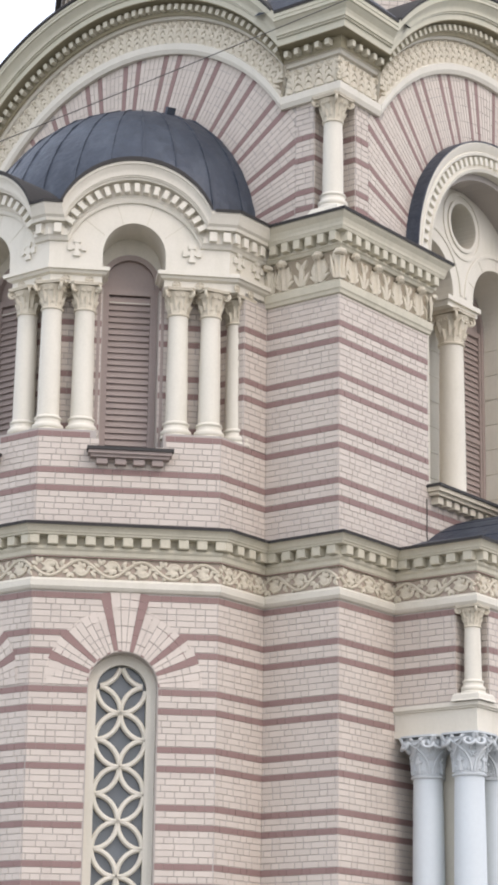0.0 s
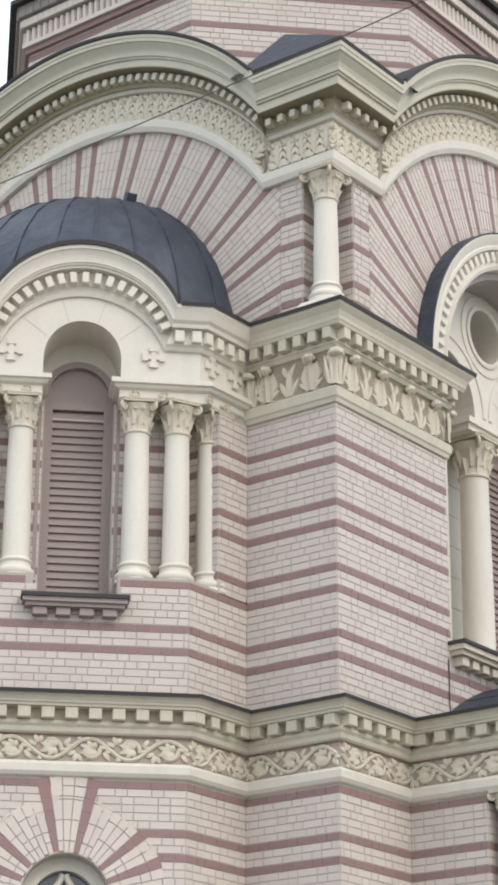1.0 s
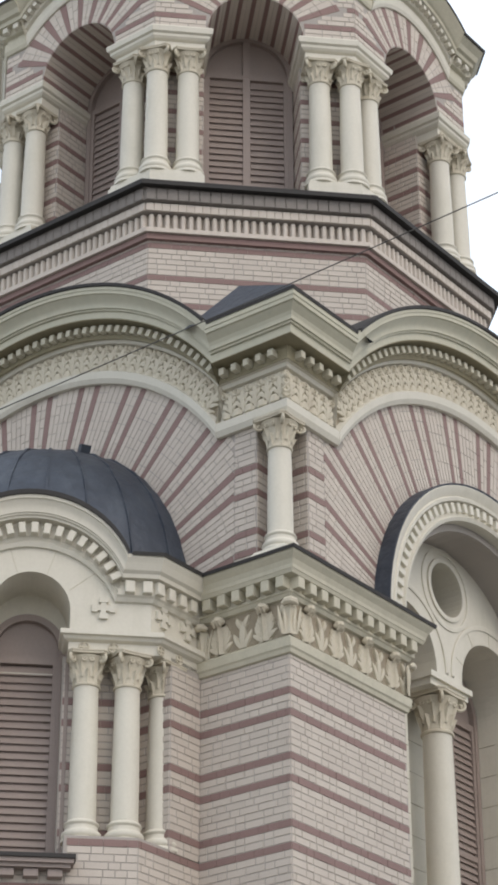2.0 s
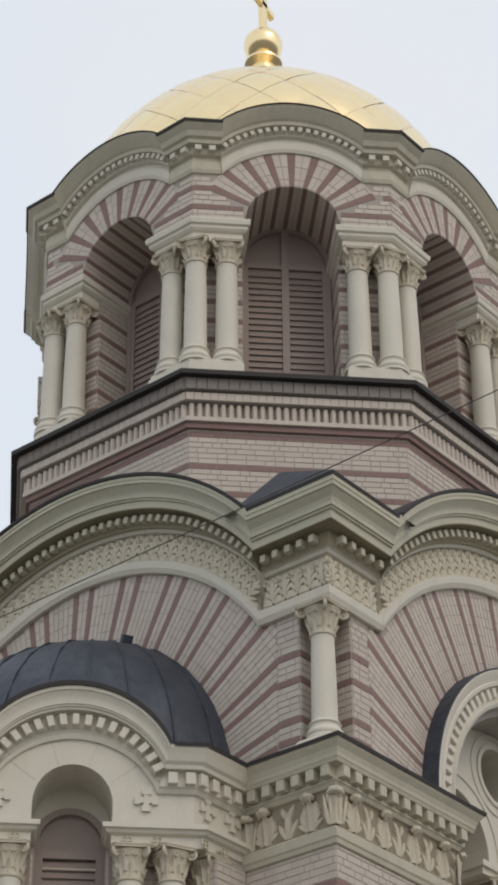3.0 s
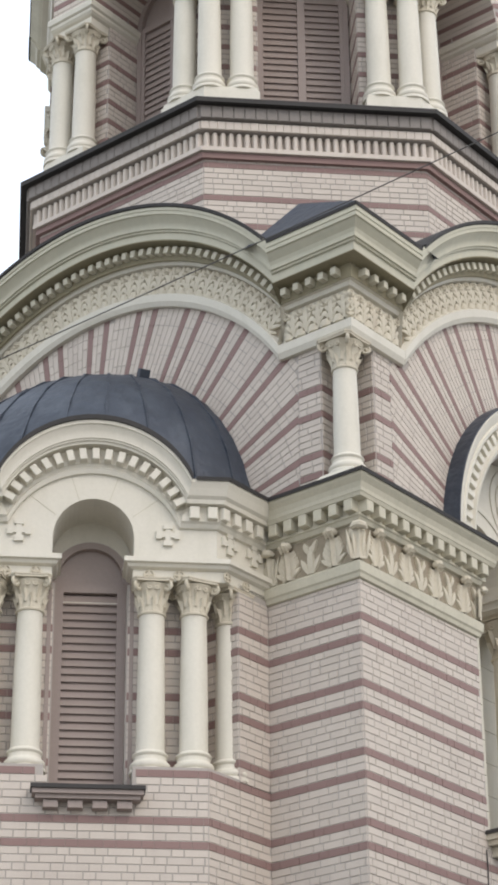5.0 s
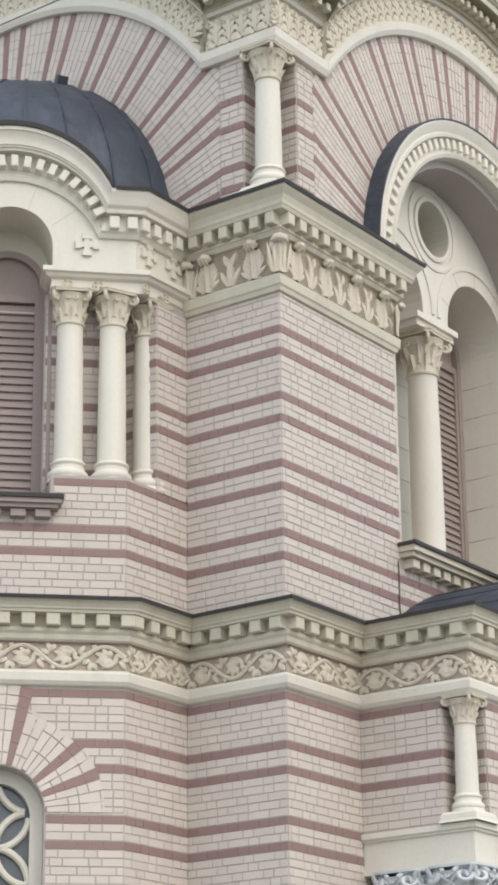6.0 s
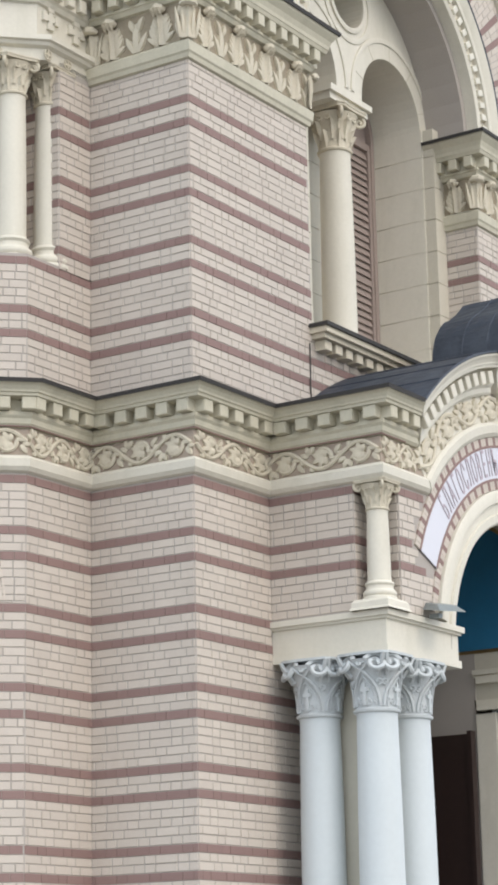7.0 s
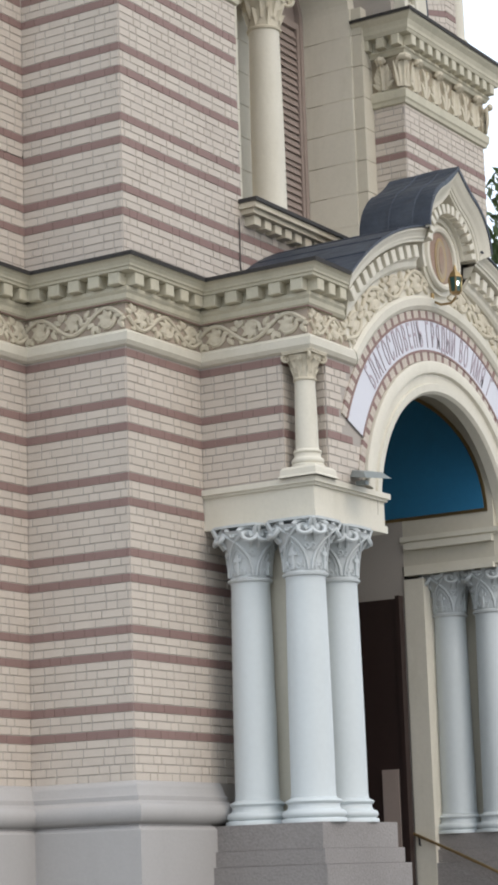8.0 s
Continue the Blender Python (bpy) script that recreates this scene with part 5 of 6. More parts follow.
parapet = ring("cornice_tower", [(0.0, 17.65), (0.1, 17.652), (0.1, 17.712), (0.012, 17.714), (0.012, 17.93)], BRICK, "corbelled brick cornice ring round the tower", "cornice")
ring("red_course", [(0.0, 17.57), (0.055, 17.575), (0.06, 17.648), (0.0, 17.65)], RED, "red brick course", "", parapet)
ring("header_bed", [(0.012, 17.925), (0.115, 17.928), (0.115, 18.05), (0.1, 18.055)], MORTAR, "", "", parapet)
ring("fascia_bed", [(0.1, 18.057), (0.165, 18.06), (0.165, 18.24), (0.2, 18.25)], FASCIA, "grey-brown fascia", "", parapet)
ring("flashing", [(0.16, 18.246), (0.275, 18.238), (0.28, 18.3), (-0.6, 18.36)], DARKMETAL, "dark sheet-metal edge", "", parapet)
CORBEL = Geo()
CORBEL.add([(x, y, z) for y in (-0.1, 0.095) for x, z in ((-0.034, 0), (0.034, 0), (0.034, 0.05), (0.018, 0.08), (-0.018, 0.08), (-0.034, 0.05))],
           [(0, 1, 2, 3, 4, 5), (11, 10, 9, 8, 7, 6)] + [((i + 1) % 6, i, 6 + i, 6 + (i + 1) % 6) for i in range(6)])
CORBELME = CORBEL.mesh("corbel", BRICK)
HEADER, COPING = unit_box(0.098, 0.115, 0.03).mesh("brick", BRICK), unit_box(0.13, 0.172, 0.028).mesh("coping_brick", FASCIA)
for k in VISIBLE:
    face = Face(CX, CY, k, 3.265)
    for i in range(28):
        put("corbel", CORBELME, face.at(-1.37 + 2.74 * (i + 0.5) / 28, 17.815, 0.012), parapet)
        put("brick", HEADER, face.at(-1.4 + 2.8 * (i + 0.5) / 28, 17.99, 0.112), parapet)
    for i in range(21):
        put("coping_brick", COPING, face.at(-1.41 + 2.82 * (i + 0.5) / 21, 18.15, 0.163), parapet)

HALF, SPR = 0.64, 20.97
RF, RB = 3.2, 2.84
# near-black core and floor: the belfry's inner shade put into the colour
g = Geo()
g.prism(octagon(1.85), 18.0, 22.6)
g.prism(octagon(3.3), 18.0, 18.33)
solid("wall_belfry_core", g, DARK, "near-black core standing for the shade inside the belfry", "wall")
S_IN, C_OUT = (0.94, 21.74, 22.18), (0.99, 22.4, 22.79)
belfry = Geo()
for k in ALL8:
    face, back = Face(CX, CY, k, RF), Face(CX, CY, k, RB)
    h = RF * T22
    arch_panel(belfry, face, -h, h, 20.9, lambda s: small_gable_top(S_IN, s) + 0.12, HALF, SPR, -1.0, 0.0)
    hb = RB * T22
    for a, b in ((-hb, -HALF), (HALF, hb)):
        back.box(belfry, a, b, 18.3, 20.95, -0.66, 0.0)
wall_belfry = solid("wall_belfry", belfry, MORTAR, "belfry wall of pale and red brick with open arches", "wall")
g, rng = Geo(), random.Random(21)
BP = 20.62
for k in VISIBLE:
    face, back = Face(CX, CY, k, RF), Face(CX, CY, k, RB)
    h, hb = RF * T22, RB * T22
    for a, b in ((-hb, -HALF), (HALF, hb)):
        for q in courses(a, b, 18.33, 20.62, BP, 90 + k, reds=(1, 5), period=8):
            brick_into(g, back, q, rng)
    fan(g, face, 0, SPR, HALF + 0.005, 1.24, 24, 156, 132 / 25, lambda i: i % 3 == 0, 30 + k, lambda s, z: z < small_gable_top(S_IN, s) + 0.06 and abs(s) < h - 0.02, 0.22)
    # courses from the arch foot to the corner
    for side in (-1, 1):
        for i in range(10):
            z0, z1 = SPR + i * 0.08, SPR + (i + 1) * 0.08
            red = i in (2, 6)
            lo = HALF + 0.01 if z1 < SPR + 0.27 else 1.06
            x = lo
            if i > 2:
                x = max(HALF, 0.66 + 0.055 * i)
            while x < h - 0.02:
                w = rng.choice((0.13, 0.24))
                a, b = x, min(x + w, h)
                x += w
                if z1 < 21.76 and math.hypot((a + b) / 2, (z0 + z1) / 2 - SPR) > (1.24 if i > 4 else 0.66) or i <= 2:
                    brick_into(g, face, (min(side * a, side * b), max(side * a, side * b), z0, z1, red), rng, 0.0075)
    # the soffit and the reveals of the opening
    for side in (-1, 1):
        rev = Face(0, 0, k - 90 * side, 0)
        rev.o = face.p(side * HALF, 0, 0)
        a, b = (-1.0, 0.0) if side > 0 else (0.0, 1.0)
        for q in courses(a + (0.0 if side > 0 else 0.36), b - (0.36 if side > 0 else 0.0), 18.33, SPR, BP, 110 + k, reds=(1, 5), period=8):
            brick_into(g, rev, q, rng)
    for i in range(33):
        a0, a1 = radians(180 * i / 33), radians(180 * (i + 1) / 33 - 0.5)
        red = i % 3 == 1
        vs = [face.p((HALF - q) * math.cos(a), SPR + (HALF - q) * math.sin(a), d) for d in (-0.99, 0.003) for a, q in ((a0, 0), (a0, 0.006), (a1, 0.006), (a1, 0))]
        g.add(vs, [(1, 2, 6, 5), (4, 5, 6, 7), (0, 4, 5, 1), (2, 6, 7, 3)], 1 if red else 0)
part("brickwork", g, [BRICK, RED], wall_belfry, "pale bricks with red courses and wedges", kind="stuff")
BCOL = "cream stone column of the belfry arcade"
RC = 3.05
for k in (-157.5, -112.5, -67.5, -22.5, 22.5):
    a, d = radians(k), RC / math.cos(radians(22.5))
    column(CX + d * math.cos(a), CY + d * math.sin(a), 18.68, 20.62, 0.15, 0.34, BCOL, "belfry columns", CREAM, RELIEF, k)
for k in VISIBLE:
    for s in (-0.86, 0.86):
        q = Face(CX, CY, k, RC).p(s, 0)
        column(q.x, q.y, 18.68, 20.62, 0.15, 0.34, BCOL, "belfry columns", CREAM, RELIEF, k)
for k in ALL8:
    g = Geo()
    sweep(g, around(CX, CY, 3.26, k, 0.66, 2.6), [(-0.5, 18.3), (0.0, 18.3), (0.0, 18.62), (-0.02, 18.63), (-0.02, 18.68), (-0.5, 18.68)])
    solid("column_pedestal", g, CREAM, "low stone pedestal under the belfry columns", "pedestal")
    g = Geo()
    sweep(g, around(CX, CY, 3.18, k, 0.66, 2.3), [(-0.6, 20.62), (0.0, 20.62), (0.0, 20.75), (0.035, 20.77), (0.06, 20.8), (0.06, 20.84), (0.09, 20.86), (0.1, 20.93), (0.08, 20.96), (-0.6, 20.965)])
    ent = solid("entablature_belfry", g, CREAM, "stone entablature block over the belfry columns", "entablature")
    for face, ss in ((Face(CX, CY, k, 3.18), (0.76, 1.0, 1.22)), (Face(CX, CY, k + 45, 3.18), (-1.22, -1.0, -0.76))):
        for s in ss if k in VISIBLE or k == 180 else ():
            put("rosette", ROSE, face.at(s, 20.69, 0.0), ent, "small round cross rosette")
    face = Face(CX, CY, k, RF)
    g = Geo()
    arcband(g, face, S_IN, C_OUT, [(0.0, -0.05), (0.0, 0.03), (0.08, 0.05), (0.28, 0.055), (0.3, 0.02), (0.4, 0.02), (0.42, 0.07), (0.45, 0.08), (0.6, 0.08), (0.61, 0.17)], 26)
    corn = solid("cornice_belfry_gable", g, CREAM, "arched stone cornice of the belfry with dentils", "cornice")
    g = Geo()
    arcband(g, face, S_IN, C_OUT, [(0.605, 0.05), (0.61, 0.173), (0.7, 0.18), (0.74, 0.22), (0.85, 0.25), (0.93, 0.31), (1.0, 0.33), (1.0, -0.5)], 26)
    part("crown_moulding", g, MOSSY, corn, "weathered crown moulding", smooth=True)
    g = Geo()
    arcband(g, face, S_IN, C_OUT, [(0.985, 0.332), (1.015, 0.345), (1.03, 0.33), (1.03, -0.5)], 26)
    part("flashing", g, DARKMETAL, corn, "dark sheet-metal edge")
    if k in (270, 315, 0):
        arc_dentils(face, S_IN, C_OUT, 0.525, 0.075, 0.08, 0.155, 19, corn, CREAM)
    line = around(CX, CY, RF, k, 0.95, 3.0)[1:4]
    g = Geo()
    sweep(g, line, [(0.0, 21.73), (0.027, 21.74), (0.047, 21.79), (0.052, 21.92), (0.017, 21.94), (0.017, 22.0), (0.067, 22.02), (0.077, 22.04), (0.077, 22.13), (0.167, 22.14), (0.177, 22.2), (0.22, 22.22), (0.25, 22.29), (0.31, 22.35), (0.327, 22.395), (-0.5, 22.42)])
    corn = solid("cornice_belfry_corner", g, MOSSY, "stone cornice breaking round the belfry corner", "cornice")
    flashing(corn, line, 0.327, 22.398)
    for face, ss in ((Face(CX, CY, k, RF), (1.08, 1.27)), (Face(CX, CY, k + 45, RF), (-1.27, -1.08))):
        for s in ss if k in (225, 270, 315, 0) else ():
            put("dentil", unit_box(0.09, 0.085, 0.075).mesh("dentil", CREAM), face.at(s, 22.085, 0.077), corn)
for k in VISIBLE:
    shutter_window(Face(CX, CY, k, 2.26), -0.62, 0.62, 18.36, SPR + 0.03, 0.0, 2, "arched belfry window with louvred brown-mauve shutters", 0.1, rails=(18.75,), slat_top=20.95)

# ---- gilded dome, ball and cross ----
GR, GZ = 3.08, 22.55
gold = thing("gilded_dome", "gilded dome of lapped metal sheets", "dome", at=(CX, CY, GZ))


def on_dome(b, a, r):
    return Vector((r * math.sin(radians(b)) * math.cos(radians(a)), r * math.sin(radians(b)) * math.sin(radians(a)), r * math.cos(radians(b))))


g = Geo()
g.grid([[on_dome(b, a, GR - 0.012) + Vector((CX, CY, GZ)) for a in range(0, 360, 10)] for b in range(1, 96, 6)], True, flip=True)
part("under_shell", g, GOLDDARK, gold, smooth=True)
AROUND = 24
rng = random.Random(8)
for row in range(12):
    b0, b1, b2 = 3 + row * 7.5, 3 + (row + 1) * 7.5, 3 + (row + 2) * 7.5
    w = 180 / AROUND
    g = Geo()
    n = 5
    rows = []
    for i in range(n + 1):
        r_ = []
        for j in range(n + 1):
            u, v = i / n, j / n
            u, v = 0.5 + (u - 0.5) * 0.99, 0.5 + (v - 0.5) * 0.99
            a = w * (u - v)
            b = b0 + (b2 - b0) * (u + v) / 2
            r_.append(on_dome(b, a, GR + 0.014 - 0.022 * (abs(u - 0.5) ** 3 + abs(v - 0.5) ** 3) * 4))
        rows.append(r_)
    g.grid(rows, False, flip=True)
    me = g.mesh("gilded_sheet", GOLD, True)
    for i in range(AROUND):
        a = (i + 0.5 * (row % 2)) * 360 / AROUND
        ob = new("gilded_sheet", me)
        ob.parent = gold
        ob.matrix_basis = pose(0, 0, 0, rng.uniform(-0.2, 0.2), rng.uniform(-0.2, 0.2), a)
g = Geo()
g.lathe([(0.6, 25.45), (0.42, 25.62), (0.3, 25.8), (0.24, 26.2), (0.2, 26.7), (0.3, 26.78), (0.3, 26.82), (0.18, 26.86), (0.17, 26.95)], 24, Matrix.Translation((CX, CY, 0)))
part("neck", g, GOLD, gold, smooth=True)
g = Geo()
g.lathe([(0.31 * math.sin(radians(b)), 27.2 - 0.31 * math.cos(radians(b))) for b in range(14, 180, 12)] + [(0.01, 27.51)], 28, Matrix.Translation((CX, CY, 0)))
part("ball", g, GOLD, gold, "pale gilded ball", smooth=True)
crossthing = thing("cross", "gilded three-barred cross on the dome's ball", "cross", at=(CX, CY, 27.48))


def bar(s0, s1, z0, z1, dz, name):
    g = Geo()
    t = 0.045
    g.add([(CX + x, CY + y, z + (dz if y > (s0 + s1) / 2 else -dz)) for x in (-t, t) for y, z in ((s0, z0), (s1, z0), (s1, z1), (s0, z1))],
          [(3, 2, 1, 0), (4, 5, 6, 7), (0, 1, 5, 4), (1, 2, 6, 5), (2, 3, 7, 6), (3, 0, 4, 7)])
    part(name, g, GOLD, crossthing)


bar(-0.06, 0.06, 27.45, 30.0, 0, "upright")
bar(-0.5, 0.5, 28.72, 28.84, 0, "long_bar")
bar(-0.25, 0.25, 29.3, 29.4, 0, "short_bar")
bar(-0.24, 0.24, 28.05, 28.15, -0.1, "slanted_bar")

# ---- the porch ----
ZP = 6.02
BLK = 5.63


def block_poly(o, right=False):
    x0, x1, y0, y1 = -0.02, 1.21 + o, 1.24 - o, 2.58 + o
    if right:
        y0, y1 = 2 * YC - y1, 2 * YC - y0
    return [(x0, y0), (x1, y0), (x1, y1), (x0, y1)]


for right in (False, True):
    g = Geo()
    g.prism(block_poly(0.02, right), BLK, 5.70)
    g.prism(block_poly(0.0, right), 5.70, 5.94)
    g.prism(block_poly(0.025, right), 5.94, 5.965)
    g.prism(block_poly(0.05, right), 5.965, ZP)
    solid("architrave_block", g, CREAM, "cream stone architrave block on the porch columns", "architrave")
    g = Geo()
    y0, y1 = (1.06, 2.45) if not right else (5.27, 6.74)
    g.box(0.0, 1.27, y0, y1, 2.64, 2.87 if not right else 2.8)
    ped = solid("pedestal", g, GRANITE, "dark weathered granite pedestal under the porch columns", "pedestal")
    for o, z0, z1 in ((0.04, 2.5, 2.637), (0.08, 0.0, 2.497)):
        g = Geo()
        g.box(0.0, 1.27 + o, y0 - o, y1 + o * 1.3, z0, z1)
        part("granite_block", g, GRANITE, ped)
    g = Geo()
    g.prism([(0.4, 1.5), (0.85, 1.5), (0.85, 1.85), (0.4, 1.85)] if not right else [(0.0, 5.72), (0.85, 5.72), (0.85, 6.3), (0.0, 6.3)], 2.8, BLK + 0.02)
    solid("wall_porch_pier", g, INNERWALL, "ochre plastered pier behind the porch columns", "wall")
PCOL = "white-painted round porch column with a leafy capital"
for x, y in ((0.42, 1.35), (1.02, 1.35), (1.0, 1.98), (0.42, 2.02)):
    column(x, y, 2.87, BLK, 0.205, 0.52, PCOL, "porch columns", WHITE, CAPWHITE)
for x, y in ((0.38, 5.5), (0.88, 5.5), (1.03, 6.46), (0.42, 6.46)):
    column(x, y, 2.8, BLK, 0.19, 0.5, PCOL, "porch columns", WHITE, CAPWHITE)

PC_Z = 5.8
P_IN, P_OUT = (1.8, 7.21, 8.08), (2.26, 8.0, 8.9)
g = Geo()


def porch_top(s):
    return small_gable_top((2.26, 7.98, 8.86), s - YC)


arch_panel(g, PFRONT, PY + 0.3, PY2 - 0.3, ZP - 0.01, porch_top, 1.45, PC_Z, -0.1, 0.0, 0, YC)
g.box(0.0, PX - 0.3, PY, PY + 0.4, ZP - 0.01, 7.98)
g.box(0.0, PX - 0.3, PY2 - 0.4, PY2, ZP - 0.01, 7.98)
g.box(0.0, PX - 0.001, PY + 0.002, PY + 0.5, 7.2, 7.98)
wall_porch = solid("wall_porch", g, MORTAR, "porch wall of pale and red brick round an arch", "wall")
truns = [(PSIDE, 0.0, PX - 0.3, ZP, 7.21, PHASE_LOW, None),
         (PFRONT, PY + 0.3, YC - 1.3, ZP, 7.21, PHASE_LOW, lambda s, z: math.hypot(s - YC, z - PC_Z) > (2.28 if z - PC_Z > 0.364 * abs(s - YC) else 1.78)),
         (PFRONT, YC + 1.2, PY2 - 0.3, ZP, 7.21, PHASE_LOW, lambda s, z: math.hypot(s - YC, z - PC_Z) > (2.28 if z - PC_Z > 0.364 * abs(s - YC) else 1.78)),
         (Face(PX - 0.3, 0, 0, 0), PY, PY + 0.3, ZP, 7.21, PHASE_LOW, None), (Face(0, PY + 0.3, -90, 0), PX - 0.3, PX, ZP, 7.21, PHASE_LOW, None)]
brickwork(wall_porch, truns, 9, lambda face, q: face is PSIDE or face is PFRONT and q[0] < YC)
column_foot(PX - 0.12, PY + 0.12, ZP, ZP + 0.1, 0.21, 0.17)
column(PX - 0.12, PY + 0.12, ZP + 0.1, 7.22, 0.108, 0.27, "small cream stone colonnette at the porch corner", "porch colonnettes", CREAM, RELIEF)
column_foot(PX - 0.12, PY2 - 0.12, ZP, ZP + 0.1, 0.21, 0.17)
column(PX - 0.12, PY2 - 0.12, ZP + 0.1, 7.22, 0.108, 0.27, "small cream stone colonnette at the porch corner", "porch colonnettes", CREAM, RELIEF)
g = Geo()
for r0, r1, n, lo in ((1.765, 1.86, 93, 12), (2.2, 2.29, 99, 23)):
    for i in range(n):
        a0, a1 = radians(lo + (180 - 2 * lo) * i / n), radians(lo + (180 - 2 * lo) * (i + 0.92) / n)
        pts = [(r0, a0), (r1, a0), (r1, a1), (r0, a1)]
        vs = [PFRONT.p(YC + r * math.cos(a), PC_Z + r * math.sin(a), d) for d in (0.0, 0.02) for r, a in pts]
        g.add(vs, [(4, 5, 6, 7), (0, 1, 5, 4), (1, 2, 6, 5), (2, 3, 7, 6), (3, 0, 4, 7)], 0 if i % 3 else 1)
part("arch_brickwork", g, [BRICK, RED], wall_porch, "alternate red and pale arch bricks", kind="stuff")
g = Geo()
arcband(g, PFRONT, (1.42, PC_Z, PC_Z + 1.42), (1.76, PC_Z, PC_Z + 1.76), [(0.0, -0.1), (0.0, 0.01), (0.08, 0.04), (0.3, 0.045), (0.33, 0.02), (0.6, 0.025), (0.64, 0.06), (0.9, 0.07), (1.0, 0.05), (1.0, -0.02)], 40, 0, YC, -0.91, 0.91)
solid("archivolt_porch", g, CREAM, "moulded cream stone archivolt of the porch", "archivolt", smooth=True)


def z_share(prof):
    return [((z - 7.21) / 0.79, o) for o, z in prof]


g = Geo()
SPLIT = ((-1.0, -0.24), (0.24, 1.0))
arcband(g, PFRONT, P_IN, P_OUT, [(f, o + 0.003) for f, o in z_share(LOW_PROFILE)][:7] + [(0.512, 0.0)], 40, 0, YC)
for t0, t1 in SPLIT:
    arcband(g, PFRONT, P_IN, P_OUT, [(0.51, 0.0)] + [(f, o + 0.003) for f, o in z_share(LOW_PROFILE)][7:], 16, 0, YC, t0, t1)
corn = solid("cornice_porch", g, CREAM, "arched porch cornice with dentils and vine frieze", "cornice")
g = Geo()
for t0, t1 in SPLIT:
    arcband(g, PFRONT, P_IN, P_OUT, [(f, o + 0.003) for f, o in z_share(LOW_CROWN[:-1])] + [(1.0, -1.2)], 16, 0, YC, t0, t1)
part("crown_moulding", g, CREAM, corn)
g = Geo()
for t0, t1 in SPLIT:
    arcband(g, PFRONT, P_IN, P_OUT, [(0.99, 0.266), (1.0, 0.285), (1.02, 0.28), (1.025, -1.2)], 16, 0, YC, t0, t1)
part("roof_sheet", g, METAL, corn, "blue-grey sheet-metal porch roof")
for t in (-0.84, -0.68, -0.52, -0.37, 0.37, 0.52, 0.68, 0.84):
    x, z, _ = between(P_IN, P_OUT, 1.022, t)
    g = Geo()
    g.tube([PFRONT.p(YC + x, z, d) for d in (0.27, -0.3, -0.8, -1.15)], 0.011, 5)
    part("standing_seam", g, METAL, corn)
for t0, t1 in SPLIT:
    arc_dentils(PFRONT, P_IN, P_OUT, 0.72, 0.13, 0.1, 0.165, 10, corn, CREAM, YC, t0=t0 + 0.02, t1=t1 - 0.02)
for i in (0, 1, 2, 3, 5, 6, 7, 8):
    t = -0.92 + 1.84 * i / 8
    x, z, ang = between(P_IN, P_OUT, 0.355, t)
    m = PFRONT.at(YC + x, z, 0.021, -math.degrees(ang)) @ Matrix.Diagonal((1.36, 1.12, 1, 1))
    put("vine_scroll", VINE, m @ FLIP if i % 2 else m, corn, "carved stone vine scroll")
g = Geo()
g.add([(PX + 0.26, PY - 0.26, 8.02), (PX + 0.26, 1.66, 8.02), (0.02, 1.9, 8.3), (0.02, PY - 0.05, 8.04), (0.6, 1.9, 8.28)], [(0, 1, 4), (0, 4, 2, 3)])
solid("roof_porch_corner", g, METAL, "sheet-metal roof at the porch corner", "roof")

# ogee gable with a round icon over the porch arch
GX = Face(PX + 0.02, 0, 0, 0)


def ogee(w, z0, z1, n=10):
    """A pointed gable outline: round shoulders sweeping up to a tip."""
    zs = z0 + (z1 - z0) * 0.32
    pts = [(w, z0), (w, (z0 + zs) / 2)]
    for i in range(n + 1):
        a = radians(62) * i / n
        pts.append((w * math.cos(a), zs + (z1 - z0) * 0.53 * math.sin(a)))
    x_, z_ = pts[-1]
    for i in range(1, 5):
        u = i / 4
        pts.append((x_ * (1 - u), z_ + (z1 - z_) * (0.75 * u + 0.25 * u * u)))
    right = [(YC + x, z) for x, z in pts]
    left = [(YC - x, z) for x, z in pts[:-1]][::-1]
    return right + left


def ogee_scaled(k, dz=0.0):
    return [(YC + (s - YC) * k, 8.45 + (z - 8.45) * k + dz) for s, z in ogee(0.7, 8.45, 9.6)]


ICON_Z = 8.68
g = Geo()
plate(g, GX, [[q for q in ogee_scaled(1.0) if q[1] > 8.7]], -0.1, 0.0)
gab = solid("gable_porch", g, CREAM, "ogee stone gable with a round icon", "gable")
g = Geo()
g.grid([[GX.p(YC + (q[0] - YC) * k, 8.45 + (q[1] - 8.45) * k, d) for k, d in ((1.0, -0.02), (1.0, 0.31), (0.97, 0.315), (0.95, 0.3), (0.92, 0.28), (0.885, 0.25), (0.85, 0.23), (0.845, 0.22), (0.82, 0.215), (0.815, 0.2), (0.79, 0.2), (0.785, -0.02))] for q in ogee_scaled(1.0) if q[1] > 8.7], False)
part("gable_moulding", g, CREAM, gab, "deep hollow moulding round the gable")
for r0, r1, d, a0, a1, nm in ((0.44, 0.56, 0.12, 8, 172, "dentil_arch"), (0.385, 0.435, 0.075, -24, 204, "plain_arch"), (0.0, 0.4, 0.04, 0, 360, "icon_field")):
    g = Geo()
    loop = arc_loop(YC, ICON_Z, r1, a0, a1, 36)
    plate(g, GX, [loop + arc_loop(YC, ICON_Z, r0, a1, a0, 36) if r0 else loop[:-1]], -0.08, d)
    part(nm, g, CREAM, gab)
me = unit_box(0.062, 0.1, 0.09).mesh("dentil", CREAM)
for i in range(14):
    a = 12 + 156 * i / 13
    put("dentil", me, GX.at(YC + 0.5 * math.cos(radians(a)), ICON_Z + 0.5 * math.sin(radians(a)), 0.12, a - 90), gab)
g = Geo()
